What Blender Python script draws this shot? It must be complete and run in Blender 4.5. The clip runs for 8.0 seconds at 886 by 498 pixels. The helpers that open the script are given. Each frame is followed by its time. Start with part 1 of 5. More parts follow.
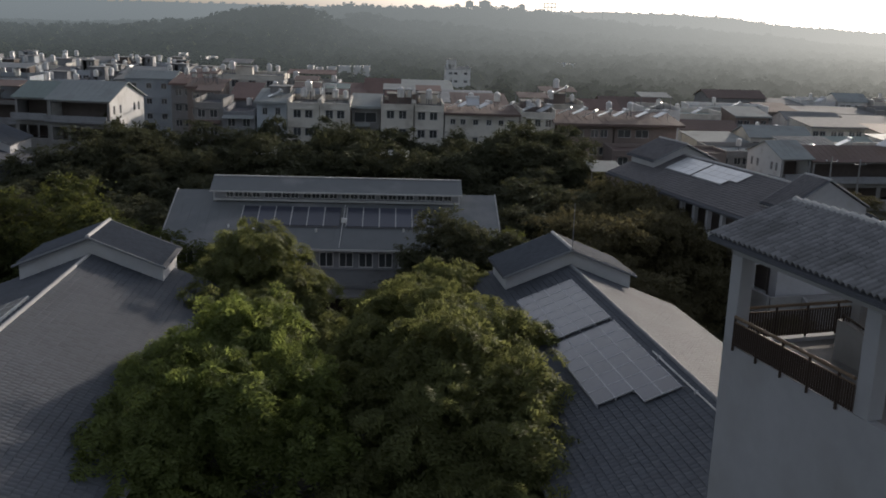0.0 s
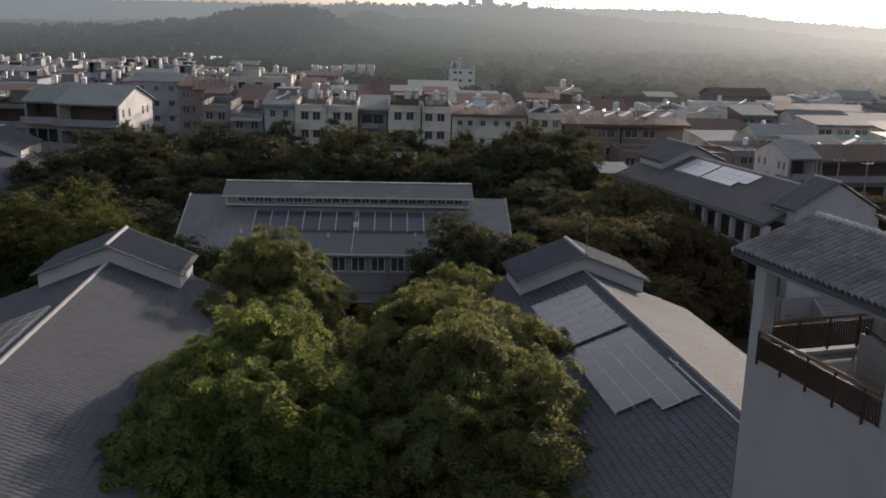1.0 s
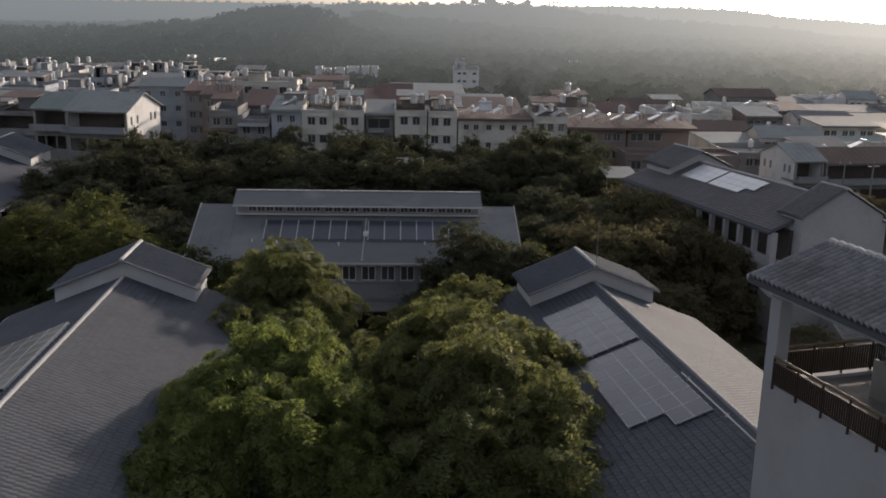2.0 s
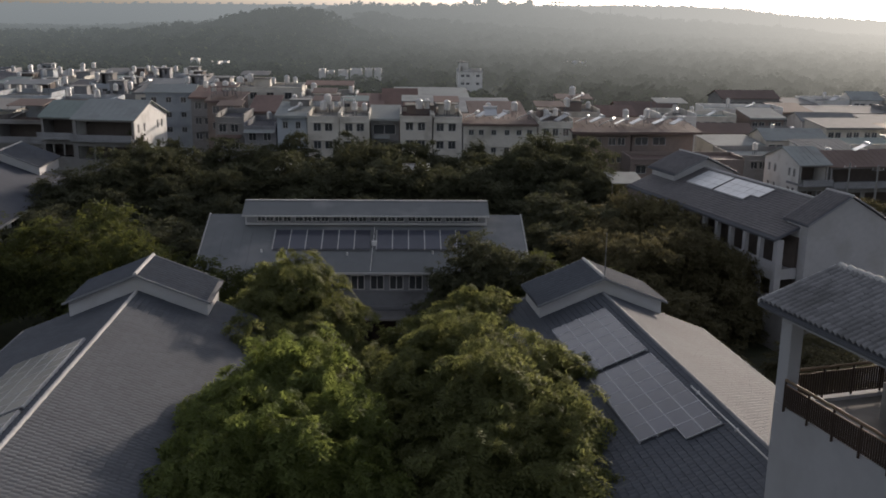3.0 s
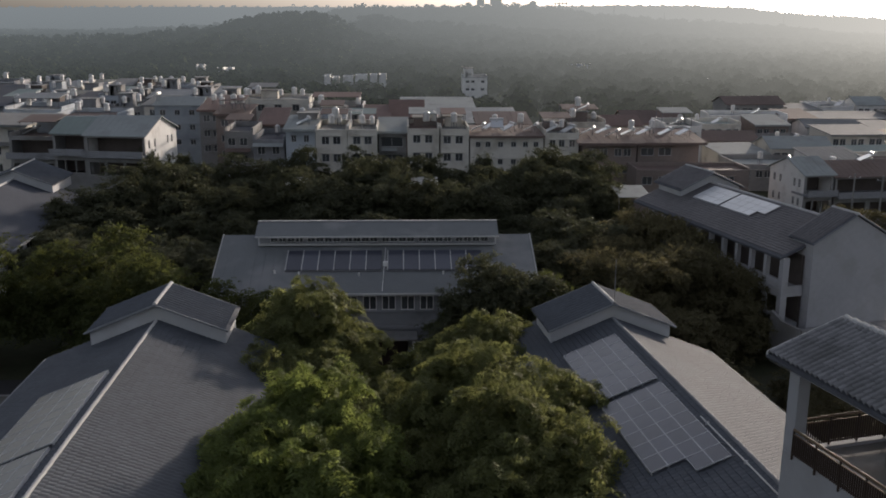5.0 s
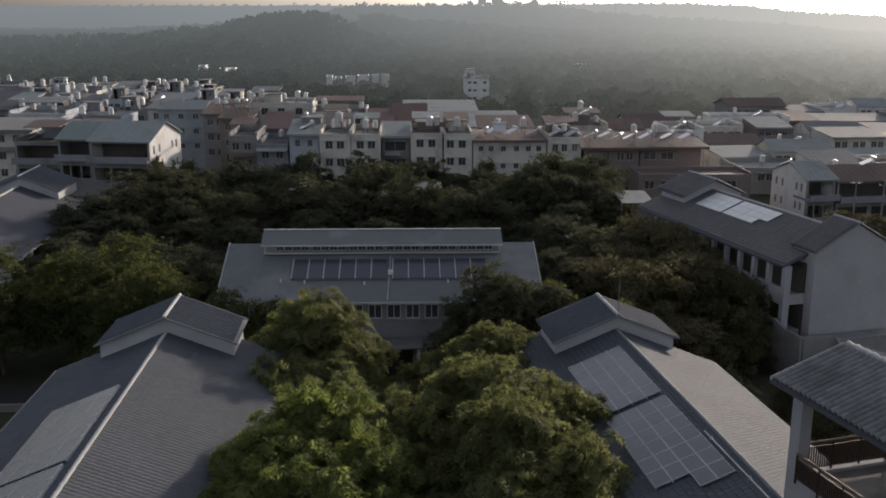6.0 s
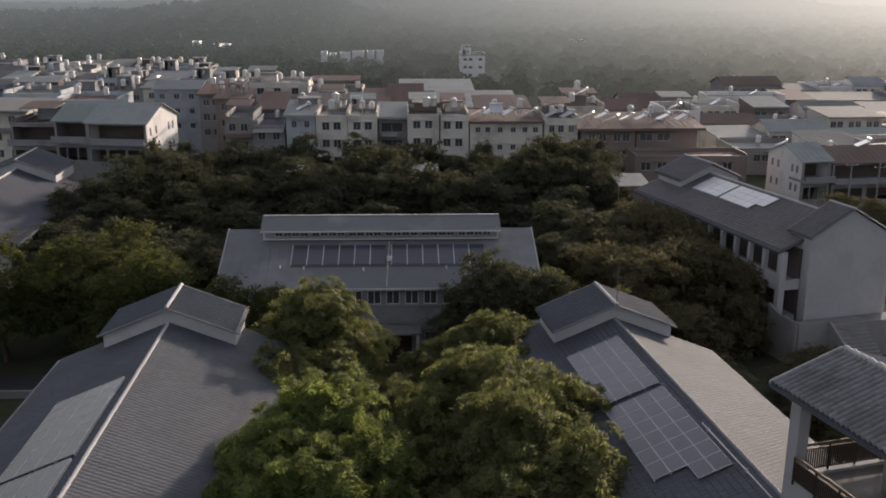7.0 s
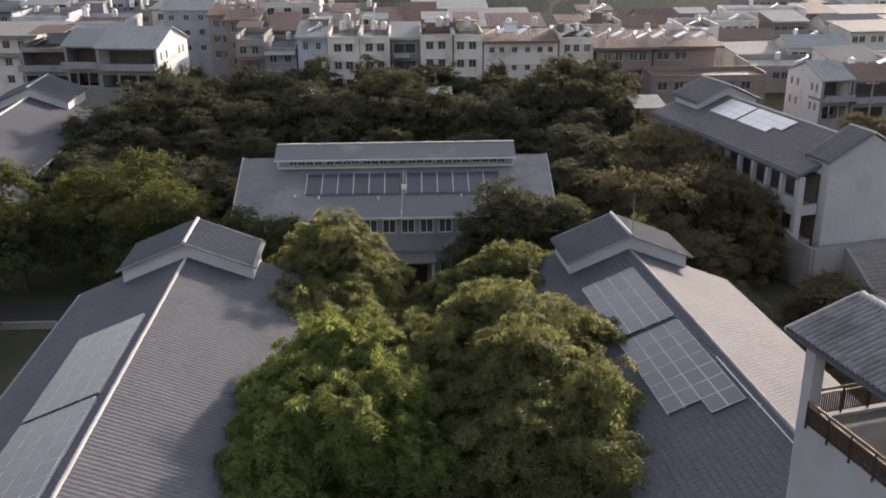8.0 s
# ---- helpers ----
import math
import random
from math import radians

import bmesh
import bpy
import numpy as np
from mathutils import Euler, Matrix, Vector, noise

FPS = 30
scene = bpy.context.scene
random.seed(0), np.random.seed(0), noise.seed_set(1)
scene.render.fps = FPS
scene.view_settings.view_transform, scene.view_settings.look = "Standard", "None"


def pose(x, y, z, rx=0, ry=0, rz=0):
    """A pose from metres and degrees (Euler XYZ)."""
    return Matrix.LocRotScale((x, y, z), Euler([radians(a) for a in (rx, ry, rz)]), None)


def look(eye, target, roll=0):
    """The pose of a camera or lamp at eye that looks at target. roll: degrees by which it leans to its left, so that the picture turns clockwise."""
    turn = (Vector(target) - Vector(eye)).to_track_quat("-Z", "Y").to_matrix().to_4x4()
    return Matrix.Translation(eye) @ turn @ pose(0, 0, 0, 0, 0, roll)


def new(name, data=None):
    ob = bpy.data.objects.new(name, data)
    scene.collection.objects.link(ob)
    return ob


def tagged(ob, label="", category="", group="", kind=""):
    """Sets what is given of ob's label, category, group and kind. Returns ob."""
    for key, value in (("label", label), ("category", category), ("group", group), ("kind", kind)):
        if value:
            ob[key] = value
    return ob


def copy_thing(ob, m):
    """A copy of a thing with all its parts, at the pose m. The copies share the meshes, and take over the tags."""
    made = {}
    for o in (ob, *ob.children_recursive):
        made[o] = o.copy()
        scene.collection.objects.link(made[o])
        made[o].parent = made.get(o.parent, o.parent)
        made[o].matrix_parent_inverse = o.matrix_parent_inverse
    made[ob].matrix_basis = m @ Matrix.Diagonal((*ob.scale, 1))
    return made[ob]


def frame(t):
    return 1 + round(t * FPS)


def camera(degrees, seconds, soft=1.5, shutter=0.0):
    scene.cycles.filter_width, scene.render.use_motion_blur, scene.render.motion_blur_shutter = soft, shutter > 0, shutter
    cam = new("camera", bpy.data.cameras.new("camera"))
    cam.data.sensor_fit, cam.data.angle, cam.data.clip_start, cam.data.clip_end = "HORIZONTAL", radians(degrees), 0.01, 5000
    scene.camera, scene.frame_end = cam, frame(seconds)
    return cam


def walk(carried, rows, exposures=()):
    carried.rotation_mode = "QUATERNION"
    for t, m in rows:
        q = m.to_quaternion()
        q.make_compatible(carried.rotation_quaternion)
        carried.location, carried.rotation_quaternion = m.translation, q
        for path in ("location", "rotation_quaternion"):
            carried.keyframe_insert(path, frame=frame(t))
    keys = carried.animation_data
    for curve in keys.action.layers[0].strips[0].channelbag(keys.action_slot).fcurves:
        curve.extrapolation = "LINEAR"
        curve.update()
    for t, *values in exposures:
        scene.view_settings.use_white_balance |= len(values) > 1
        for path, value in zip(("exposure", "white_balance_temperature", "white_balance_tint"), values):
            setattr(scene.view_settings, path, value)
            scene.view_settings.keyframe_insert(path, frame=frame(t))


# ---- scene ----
PATH = [
    (0, (0.000, 0.000, 24.274), (0.541, 9.708, 21.935), 1.79),
    (0.5, (-0.358, -0.104, 24.488), (0.165, 9.601, 22.132), 1.64),
    (1, (-0.667, -0.233, 24.843), (-0.164, 9.470, 22.478), 1.44),
    (1.5, (-0.932, -0.381, 25.301), (-0.447, 9.319, 22.921), 1.28),
    (3, (-1.570, -0.852, 26.593), (-1.140, 8.850, 24.211), 0.73),
    (3.5, (-1.711, -1.037, 27.021), (-1.293, 8.669, 24.648), 0.59),
    (4, (-1.861, -1.224, 27.493), (-1.456, 8.481, 25.115), 0.47),
    (4.5, (-1.974, -1.395, 27.957), (-1.580, 8.313, 25.588), 0.35),
    (6, (-2.351, -1.914, 29.438), (-1.988, 7.789, 27.043), 0.18),
    (6.5, (-2.539, -2.051, 29.955), (-2.170, 7.653, 27.571), 0.21),
    (6.7, (-2.604, -2.068, 30.164), (-2.223, 7.629, 27.749), 0.22),
    (7, (-2.702, -2.093, 30.479), (-2.284, 7.541, 27.828), 0.24),
    (7.2, (-2.736, -2.059, 30.670), (-2.314, 7.535, 27.880), 0.21),
    (7.3, (-2.753, -2.042, 30.766), (-2.327, 7.514, 27.851), 0.20),
    (7.5, (-2.787, -2.008, 30.957), (-2.379, 7.483, 27.836), 0.17),
    (8, (-2.748, -1.789, 31.436), (-2.490, 7.580, 27.950), -0.49),
]
cam = camera(49.92, 8.0, soft=1.8)
walk(cam, [(t, look(eye, target, roll)) for t, eye, target, roll in PATH],
     exposures=[(0, 0.04, 6450, 13), (0.5, 0.28, 6650, 15), (1.5, 0.25, 6750, 17), (3, 0.23, 6750, 16), (4.5, 0.08, 6600, 15), (6, 0.19, 6600, 15),
                (6.5, 0.22, 6650, 15), (7, 0.5, 6900, 18), (7.5, 0.93, 6950, 20), (8, 1.3, 6900, 20)])

# ---- light ----
SUN_AZ, SUN_EL = radians(30), radians(9)   # azimuth from +y towards +x
sun_dir = Vector((math.sin(SUN_AZ) * math.cos(SUN_EL), math.cos(SUN_AZ) * math.cos(SUN_EL), math.sin(SUN_EL)))
world = bpy.data.worlds.new("world")
scene.world = world
world.use_nodes = True
wn = world.node_tree
sky = wn.nodes.new("ShaderNodeTexSky")
sky.sky_type, sky.sun_disc = "NISHITA", False
sky.sun_elevation, sky.sun_rotation = SUN_EL, SUN_AZ
sky.air_density, sky.dust_density, sky.ozone_density, sky.altitude = 1.0, 2.5, 3.0, 100
haze = wn.nodes.new("ShaderNodeHueSaturation")     # the hazy air takes most of the sky's colour away
haze.inputs["Saturation"].default_value = 0.38
wn.nodes["Background"].inputs["Strength"].default_value = 0.155
wn.links.new(sky.outputs["Color"], haze.inputs["Color"])
wn.links.new(haze.outputs["Color"], wn.nodes["Background"].inputs["Color"])
sun = new("sun", bpy.data.lights.new("sun", "SUN"))
sun.data.energy, sun.data.angle, sun.data.color = 3.4, radians(2.0), (1.0, 0.885, 0.74)
sun.matrix_world = look((0, 0, 60), Vector((0, 0, 60)) - sun_dir)


# ---- materials ----
def mat(name, base, rough=0.7, metal=0.0, var=0.25, fine=6.0, coarse=0.35, bump=0.2, bump_scale=None, rnd=0.0, island=0.0,
        stain=None, spec=0.3):
    """A surface with grain and stains at two sizes, in metres of the world."""
    m = bpy.data.materials.new(name)
    m.use_nodes = True
    t = m.node_tree
    b = t.nodes["Principled BSDF"]
    geo = t.nodes.new("ShaderNodeNewGeometry")

    def noise_of(scale, detail=5.0):
        n = t.nodes.new("ShaderNodeTexNoise")
        n.inputs["Scale"].default_value, n.inputs["Detail"].default_value = scale, detail
        t.links.new(geo.outputs["Position"], n.inputs["Vector"])
        return n.outputs["Fac"]

    def maths(op, a, c):
        n = t.nodes.new("ShaderNodeMath")
        n.operation = op
        for i, v in enumerate((a, c)):
            if isinstance(v, float):
                n.inputs[i].default_value = v
            else:
                t.links.new(v, n.inputs[i])
        return n.outputs[0]

    f, c = noise_of(fine), noise_of(coarse, 4.0)
    value = maths("ADD", maths("MULTIPLY", maths("SUBTRACT", f, 0.5), 1.4 * var), maths("MULTIPLY", maths("SUBTRACT", c, 0.5), 2.0 * var))
    if rnd:
        info = t.nodes.new("ShaderNodeObjectInfo")
        value = maths("ADD", value, maths("MULTIPLY", maths("SUBTRACT", info.outputs["Random"], 0.5), rnd))
    if island:
        value = maths("ADD", value, maths("MULTIPLY", maths("SUBTRACT", geo.outputs["Random Per Island"], 0.5), island))
    value = maths("ADD", value, 1.0)
    mix = t.nodes.new("ShaderNodeMix")
    mix.data_type, mix.blend_type = "RGBA", "MULTIPLY"
    mix.inputs["Factor"].default_value = 1.0
    mix.inputs["A"].default_value = (*base, 1)
    t.links.new(value, mix.inputs["B"])
    colour = mix.outputs["Result"]
    if stain:
        s = t.nodes.new("ShaderNodeMix")
        s.data_type = "RGBA"
        ramp = t.nodes.new("ShaderNodeMapRange")
        ramp.inputs["From Min"].default_value, ramp.inputs["From Max"].default_value = 0.52, 0.72
        t.links.new(noise_of(stain[3] if len(stain) > 3 else 0.8, 6.0), ramp.inputs["Value"])
        t.links.new(ramp.outputs["Result"], s.inputs["Factor"])
        t.links.new(colour, s.inputs["A"])
        s.inputs["B"].default_value = (*stain[:3], 1)
        colour = s.outputs["Result"]
    t.links.new(colour, b.inputs["Base Color"])
    b.inputs["Roughness"].default_value, b.inputs["Metallic"].default_value = rough, metal
    b.inputs["Specular IOR Level"].default_value = spec
    if bump:
        n = t.nodes.new("ShaderNodeBump")
        n.inputs["Strength"].default_value, n.inputs["Distance"].default_value = bump, 0.02
        t.links.new(noise_of(bump_scale or fine * 2), n.inputs["Height"])
        t.links.new(n.outputs["Normal"], b.inputs["Normal"])
    return m


def leaf_mat(name, base, glow, var=0.5):
    """Leaves: matt and a little waxy, with light that comes through from behind."""
    m = mat(name, base, rough=0.75, var=0.3, fine=1.4, coarse=0.3, bump=0, island=var, spec=0.15)
    t = m.node_tree
    b = t.nodes["Principled BSDF"]
    tr = t.nodes.new("ShaderNodeBsdfTranslucent")
    tr.inputs["Color"].default_value = (*glow, 1)
    mx = t.nodes.new("ShaderNodeMixShader")
    mx.inputs[0].default_value = 0.36
    out = t.nodes["Material Output"]
    t.links.new(b.outputs[0], mx.inputs[1])
    t.links.new(tr.outputs[0], mx.inputs[2])
    t.links.new(mx.outputs[0], out.inputs["Surface"])
    return m


def painted_haze_mat(name, base):
    """Far land with the valley's bright haze painted on as emission: a backdrop that fades with its distance, faster
    and brighter towards the sun.
    """
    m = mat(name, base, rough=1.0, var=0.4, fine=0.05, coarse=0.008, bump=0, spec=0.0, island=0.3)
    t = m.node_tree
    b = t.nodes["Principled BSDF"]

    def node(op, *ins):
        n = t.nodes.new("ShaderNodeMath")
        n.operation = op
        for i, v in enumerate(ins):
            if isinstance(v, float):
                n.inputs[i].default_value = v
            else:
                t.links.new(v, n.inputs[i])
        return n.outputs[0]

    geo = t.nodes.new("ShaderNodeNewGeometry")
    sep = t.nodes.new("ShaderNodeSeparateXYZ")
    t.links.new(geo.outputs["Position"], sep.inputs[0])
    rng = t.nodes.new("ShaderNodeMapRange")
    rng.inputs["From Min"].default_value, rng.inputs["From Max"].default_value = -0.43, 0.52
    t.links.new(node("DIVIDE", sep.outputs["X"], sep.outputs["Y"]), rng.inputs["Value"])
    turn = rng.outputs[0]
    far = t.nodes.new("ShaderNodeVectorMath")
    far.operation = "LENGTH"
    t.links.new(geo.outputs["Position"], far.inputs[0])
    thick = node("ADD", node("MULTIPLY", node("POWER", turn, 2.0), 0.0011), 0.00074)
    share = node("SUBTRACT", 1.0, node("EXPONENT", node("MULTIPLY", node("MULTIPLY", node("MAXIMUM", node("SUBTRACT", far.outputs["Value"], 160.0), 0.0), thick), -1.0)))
    # glow colour that imitates the haze, paler on the sunward side
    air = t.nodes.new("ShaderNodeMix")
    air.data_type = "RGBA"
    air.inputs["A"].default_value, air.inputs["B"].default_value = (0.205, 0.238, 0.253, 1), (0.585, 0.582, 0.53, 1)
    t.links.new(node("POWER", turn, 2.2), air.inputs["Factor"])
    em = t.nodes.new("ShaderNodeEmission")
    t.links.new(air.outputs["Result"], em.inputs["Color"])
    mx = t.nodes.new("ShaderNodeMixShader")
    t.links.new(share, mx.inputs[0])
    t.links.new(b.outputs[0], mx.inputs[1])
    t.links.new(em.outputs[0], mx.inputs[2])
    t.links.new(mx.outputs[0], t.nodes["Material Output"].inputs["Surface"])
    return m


M = {
    # broad darker blotches: roof stains that also imitate soft tree shadows
    "tile": mat("slate_tile", (0.104, 0.114, 0.131), 0.8, var=0.2, fine=5, coarse=0.22, island=0.16, bump=0.25, spec=0.22, stain=(0.086, 0.094, 0.108, 0.16)),
    # slate tile made lighter and browner to imitate the bright veil
    "veil_tile": mat("veil_lifted_tile", (0.165, 0.16, 0.165), 0.75, var=0.2, fine=5, coarse=0.22, island=0.2, bump=0.3, spec=0.3, stain=(0.13, 0.125, 0.13, 0.3)),
    "tile_piece": mat("weathered_tile_piece", (0.24, 0.24, 0.245), 0.72, var=0.25, fine=5, coarse=0.5, rnd=0.3, bump=0.3, spec=0.35, stain=(0.15, 0.15, 0.15, 0.9)),
    "tile_pale": mat("weathered_tile", (0.24, 0.24, 0.245), 0.72, var=0.25, fine=5, coarse=0.5, island=0.3, bump=0.3, spec=0.35, stain=(0.15, 0.15, 0.15, 0.9)),
    "slab": mat("roof_deck", (0.10, 0.105, 0.12), 0.8, spec=0.25, var=0.2, fine=3, coarse=0.25, bump=0.2),
    "dark_slab": mat("dark_roof_felt", (0.07, 0.078, 0.098), 0.85, var=0.25, fine=3, coarse=0.25, bump=0.2, spec=0.2),
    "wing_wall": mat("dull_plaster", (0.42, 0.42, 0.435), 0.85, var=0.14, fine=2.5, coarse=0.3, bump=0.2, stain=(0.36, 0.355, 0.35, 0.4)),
    "sheet": mat("grey_sheet_roof", (0.18, 0.192, 0.198), 0.5, var=0.14, fine=1.2, coarse=0.12, bump=0.1, stain=(0.30, 0.30, 0.30, 0.2)),
    "plaster": mat("pale_plaster", (0.51, 0.515, 0.525), 0.85, var=0.12, fine=2.5, coarse=0.3, bump=0.2, stain=(0.455, 0.45, 0.445, 0.4)),
    "grey_plaster": mat("greyish_plaster", (0.37, 0.375, 0.39), 0.85, var=0.12, fine=2.5, coarse=0.3, bump=0.2, stain=(0.33, 0.33, 0.33, 0.4)),
    "white": mat("white_paint", (0.74, 0.73, 0.71), 0.7, var=0.1, fine=3, coarse=0.4, bump=0.1, stain=(0.55, 0.53, 0.5, 0.6)),
    "verge": mat("grey_verge_tile", (0.24, 0.25, 0.265), 0.75, var=0.2, fine=4, coarse=0.5),
    "trim": mat("concrete_trim", (0.5, 0.5, 0.49), 0.8, var=0.15, fine=4, coarse=0.5),
    "concrete": mat("raw_concrete", (0.27, 0.265, 0.26), 0.9, var=0.25, fine=2, coarse=0.2, stain=(0.2, 0.19, 0.18, 0.3)),
    "cream": mat("cream_render", (0.63, 0.60, 0.54), 0.85, var=0.15, fine=2, coarse=0.2, stain=(0.4, 0.37, 0.32, 0.35)),
    "blue_grey": mat("blue_grey_render", (0.42, 0.46, 0.50), 0.85, var=0.15, fine=2, coarse=0.2, stain=(0.33, 0.36, 0.38, 0.35)),
    "brick": mat("brown_brick_tile", (0.24, 0.195, 0.175), 0.8, var=0.3, fine=3, coarse=0.25),
    "red_roof": mat("red_sheet_roof", (0.22, 0.15, 0.13), 0.75, var=0.25, fine=1.5, coarse=0.15, stain=(0.2, 0.14, 0.12, 0.4)),
    "brown_roof": mat("brown_sheet_roof", (0.17, 0.125, 0.11), 0.75, var=0.25, fine=1.5, coarse=0.15),
    "pale_roof": mat("pale_sheet_roof", (0.34, 0.365, 0.36), 0.85, var=0.16, fine=1.5, coarse=0.15, stain=(0.28, 0.29, 0.28, 0.3), spec=0.15),
    "green_roof": mat("grey_green_sheet_roof", (0.26, 0.31, 0.29), 0.7, var=0.15, fine=1.5, coarse=0.15),
    "grey_roof": mat("grey_roof_coating", (0.23, 0.235, 0.235), 0.85, var=0.25, fine=1.5, coarse=0.15, stain=(0.2, 0.2, 0.2, 0.3)),
    "steel": mat("stainless_steel", (0.66, 0.66, 0.66), 0.4, 0.7, var=0.1, fine=4, coarse=1, bump=0.05),
    "alloy": mat("panel_alloy", (0.46, 0.47, 0.49), 0.5, 0.1, var=0.06, bump=0),
    "cell": mat("solar_cell_glass", (0.066, 0.072, 0.098), 0.33, 0.0, var=0.2, fine=2, coarse=0.3, bump=0, rnd=0.35, spec=0.5),
    # panel glass painted pale to imitate the bright sky it mirrors
    "sky_glare": mat("sky_glare_panel_glass", (0.60, 0.62, 0.64), 0.28, 0.35, var=0.12, fine=2, coarse=0.3, bump=0, rnd=0.1, spec=0.8),
    "glass": mat("window_glass", (0.075, 0.08, 0.085), 0.08, 0.0, var=0.1, bump=0, spec=0.7, rnd=0.3),
    "rail": mat("bronze_rail_paint", (0.052, 0.036, 0.029), 0.6, 0.1, var=0.25, fine=8, coarse=1.2, bump=0.1),
    "rail_top": mat("brass_brown_handrail", (0.17, 0.12, 0.08), 0.65, 0.1, var=0.2, fine=8, coarse=1.2, bump=0.1),
    "bark": mat("bark", (0.10, 0.075, 0.055), 0.95, var=0.4, fine=9, coarse=1.5, bump=0.6),
    "soil": mat("leafy_ground", (0.05, 0.055, 0.03), 0.95, var=0.6, fine=0.8, coarse=0.05, bump=0.3, stain=(0.1, 0.09, 0.07, 0.06)),
    "asphalt": mat("lane_asphalt", (0.055, 0.055, 0.058), 0.9, var=0.25, fine=4, coarse=0.2),
    "paving": mat("court_paving", (0.11, 0.105, 0.10), 0.9, var=0.2, fine=3, coarse=0.3),
    "leaf_bright": leaf_mat("fresh_leaf", (0.112, 0.138, 0.050), (0.42, 0.50, 0.13), 0.85),
    "leaf_mid": leaf_mat("green_leaf", (0.116, 0.130, 0.056), (0.35, 0.37, 0.13), 0.85),
    "leaf_garden": leaf_mat("garden_leaf", (0.062, 0.074, 0.032), (0.19, 0.21, 0.055), 0.9),
    "leaf_dark": leaf_mat("dark_leaf", (0.092, 0.098, 0.062), (0.10, 0.105, 0.05), 0.6),
    # olive leaf lifted and browned to imitate the bright veil over it
    "leaf_veil": leaf_mat("veil_browned_leaf", (0.112, 0.102, 0.058), (0.17, 0.15, 0.07), 0.7),
    "near_woods": mat("near_woods", (0.06, 0.07, 0.035), 0.95, var=0.3, fine=0.3, coarse=0.02, bump=0, island=0.7, spec=0.1),
    # grey house render, and shade painted into the hall's front walls
    "grey_and_shade_render": mat("grey_and_shade_render", (0.27, 0.275, 0.29), 0.85, var=0.15, fine=2.5, coarse=0.3, bump=0.2, stain=(0.2, 0.2, 0.21, 0.5)),
    # brown hut render, and shade painted into corridor and porch walls
    "shade_render": mat("shade_and_brown_render", (0.12, 0.10, 0.09), 0.9, var=0.3, fine=2, coarse=0.3),
    "blue_render": mat("dull_blue_render", (0.35, 0.38, 0.41), 0.85, var=0.15, fine=2, coarse=0.2, stain=(0.27, 0.30, 0.33, 0.35)),
    "rust": mat("dark_door_paint", (0.05, 0.035, 0.03), 0.6, var=0.2),
    "steel_mast": mat("grey_mast", (0.2, 0.2, 0.21), 0.7, var=0.1, bump=0),
}


for n in ("cell", "glass"):
    M[n].node_tree.nodes["Principled BSDF"].inputs["Coat Weight"].default_value = 0.45
    M[n].node_tree.nodes["Principled BSDF"].inputs["Coat Roughness"].default_value = 0.06
M["cell"].node_tree.nodes["Principled BSDF"].inputs["Coat Weight"].default_value = 0.7
M["cell"].node_tree.nodes["Principled BSDF"].inputs["Coat IOR"].default_value = 1.5
M["cell"].node_tree.nodes["Principled BSDF"].inputs["Coat Roughness"].default_value = 0.12


# ---- builders ----
def part(name, bm, material, parent, label="", smooth=False):
    me = bpy.data.meshes.new(name)
    bm.to_mesh(me)
    bm.free()
    me.materials.append(M[material])
    if smooth:
        for p in me.polygons:
            p.use_smooth = True
    ob = new(name, me)
    if parent:
        ob.parent = parent
    return tagged(ob, label)


def mesh_part(name, verts, faces, material, parent, label=""):
    me = bpy.data.meshes.new(name)
    me.from_pydata(verts, [], faces)
    me.materials.append(M[material])
    ob = new(name, me)
    if parent:
        ob.parent = parent
    return tagged(ob, label)


def shared(name, me, parent, m=None, label=""):
    ob = new(name, me)
    ob.parent = parent
    if m is not None:
        ob.matrix_basis = m
    return tagged(ob, label)


def thing(name, label, category, group="", kind="", at=(0, 0, 0), turn=0):
    ob = new(name)
    ob.empty_display_size = 0.5
    ob.matrix_basis = pose(*at, 0, 0, turn)
    return tagged(ob, label, category, group, kind)


def box(bm, x0, x1, y0, y1, z0, z1):
    v = [bm.verts.new(p) for p in ((x0, y0, z0), (x1, y0, z0), (x1, y1, z0), (x0, y1, z0), (x0, y0, z1), (x1, y0, z1), (x1, y1, z1), (x0, y1, z1))]
    for f in ((0, 3, 2, 1), (4, 5, 6, 7), (0, 1, 5, 4), (1, 2, 6, 5), (2, 3, 7, 6), (3, 0, 4, 7)):
        bm.faces.new([v[i] for i in f])
    return v


def boxes(*rows):
    bm = bmesh.new()
    for r in rows:
        box(bm, *r)
    return bm


def bevelled(*rows, width=0.03):
    bm = boxes(*rows)
    bmesh.ops.bevel(bm, geom=bm.edges[:], offset=width, segments=1, affect="EDGES")
    return bm


def prism(bm, poly, axis, a, b):
    """A solid from a polygon (pairs) drawn across an axis: 'x' takes (y, z), 'y' takes (x, z), 'z' takes (x, y)."""
    def at(p, w):
        return {"x": (w, p[0], p[1]), "y": (p[0], w, p[1]), "z": (p[0], p[1], w)}[axis]
    lo, hi = [bm.verts.new(at(p, a)) for p in poly], [bm.verts.new(at(p, b)) for p in poly]
    n = len(poly)
    fs = [bm.faces.new(lo[::-1]), bm.faces.new(hi)] + [bm.faces.new((lo[i], lo[(i + 1) % n], hi[(i + 1) % n], hi[i])) for i in range(n)]
    bmesh.ops.recalc_face_normals(bm, faces=fs)
    return bm


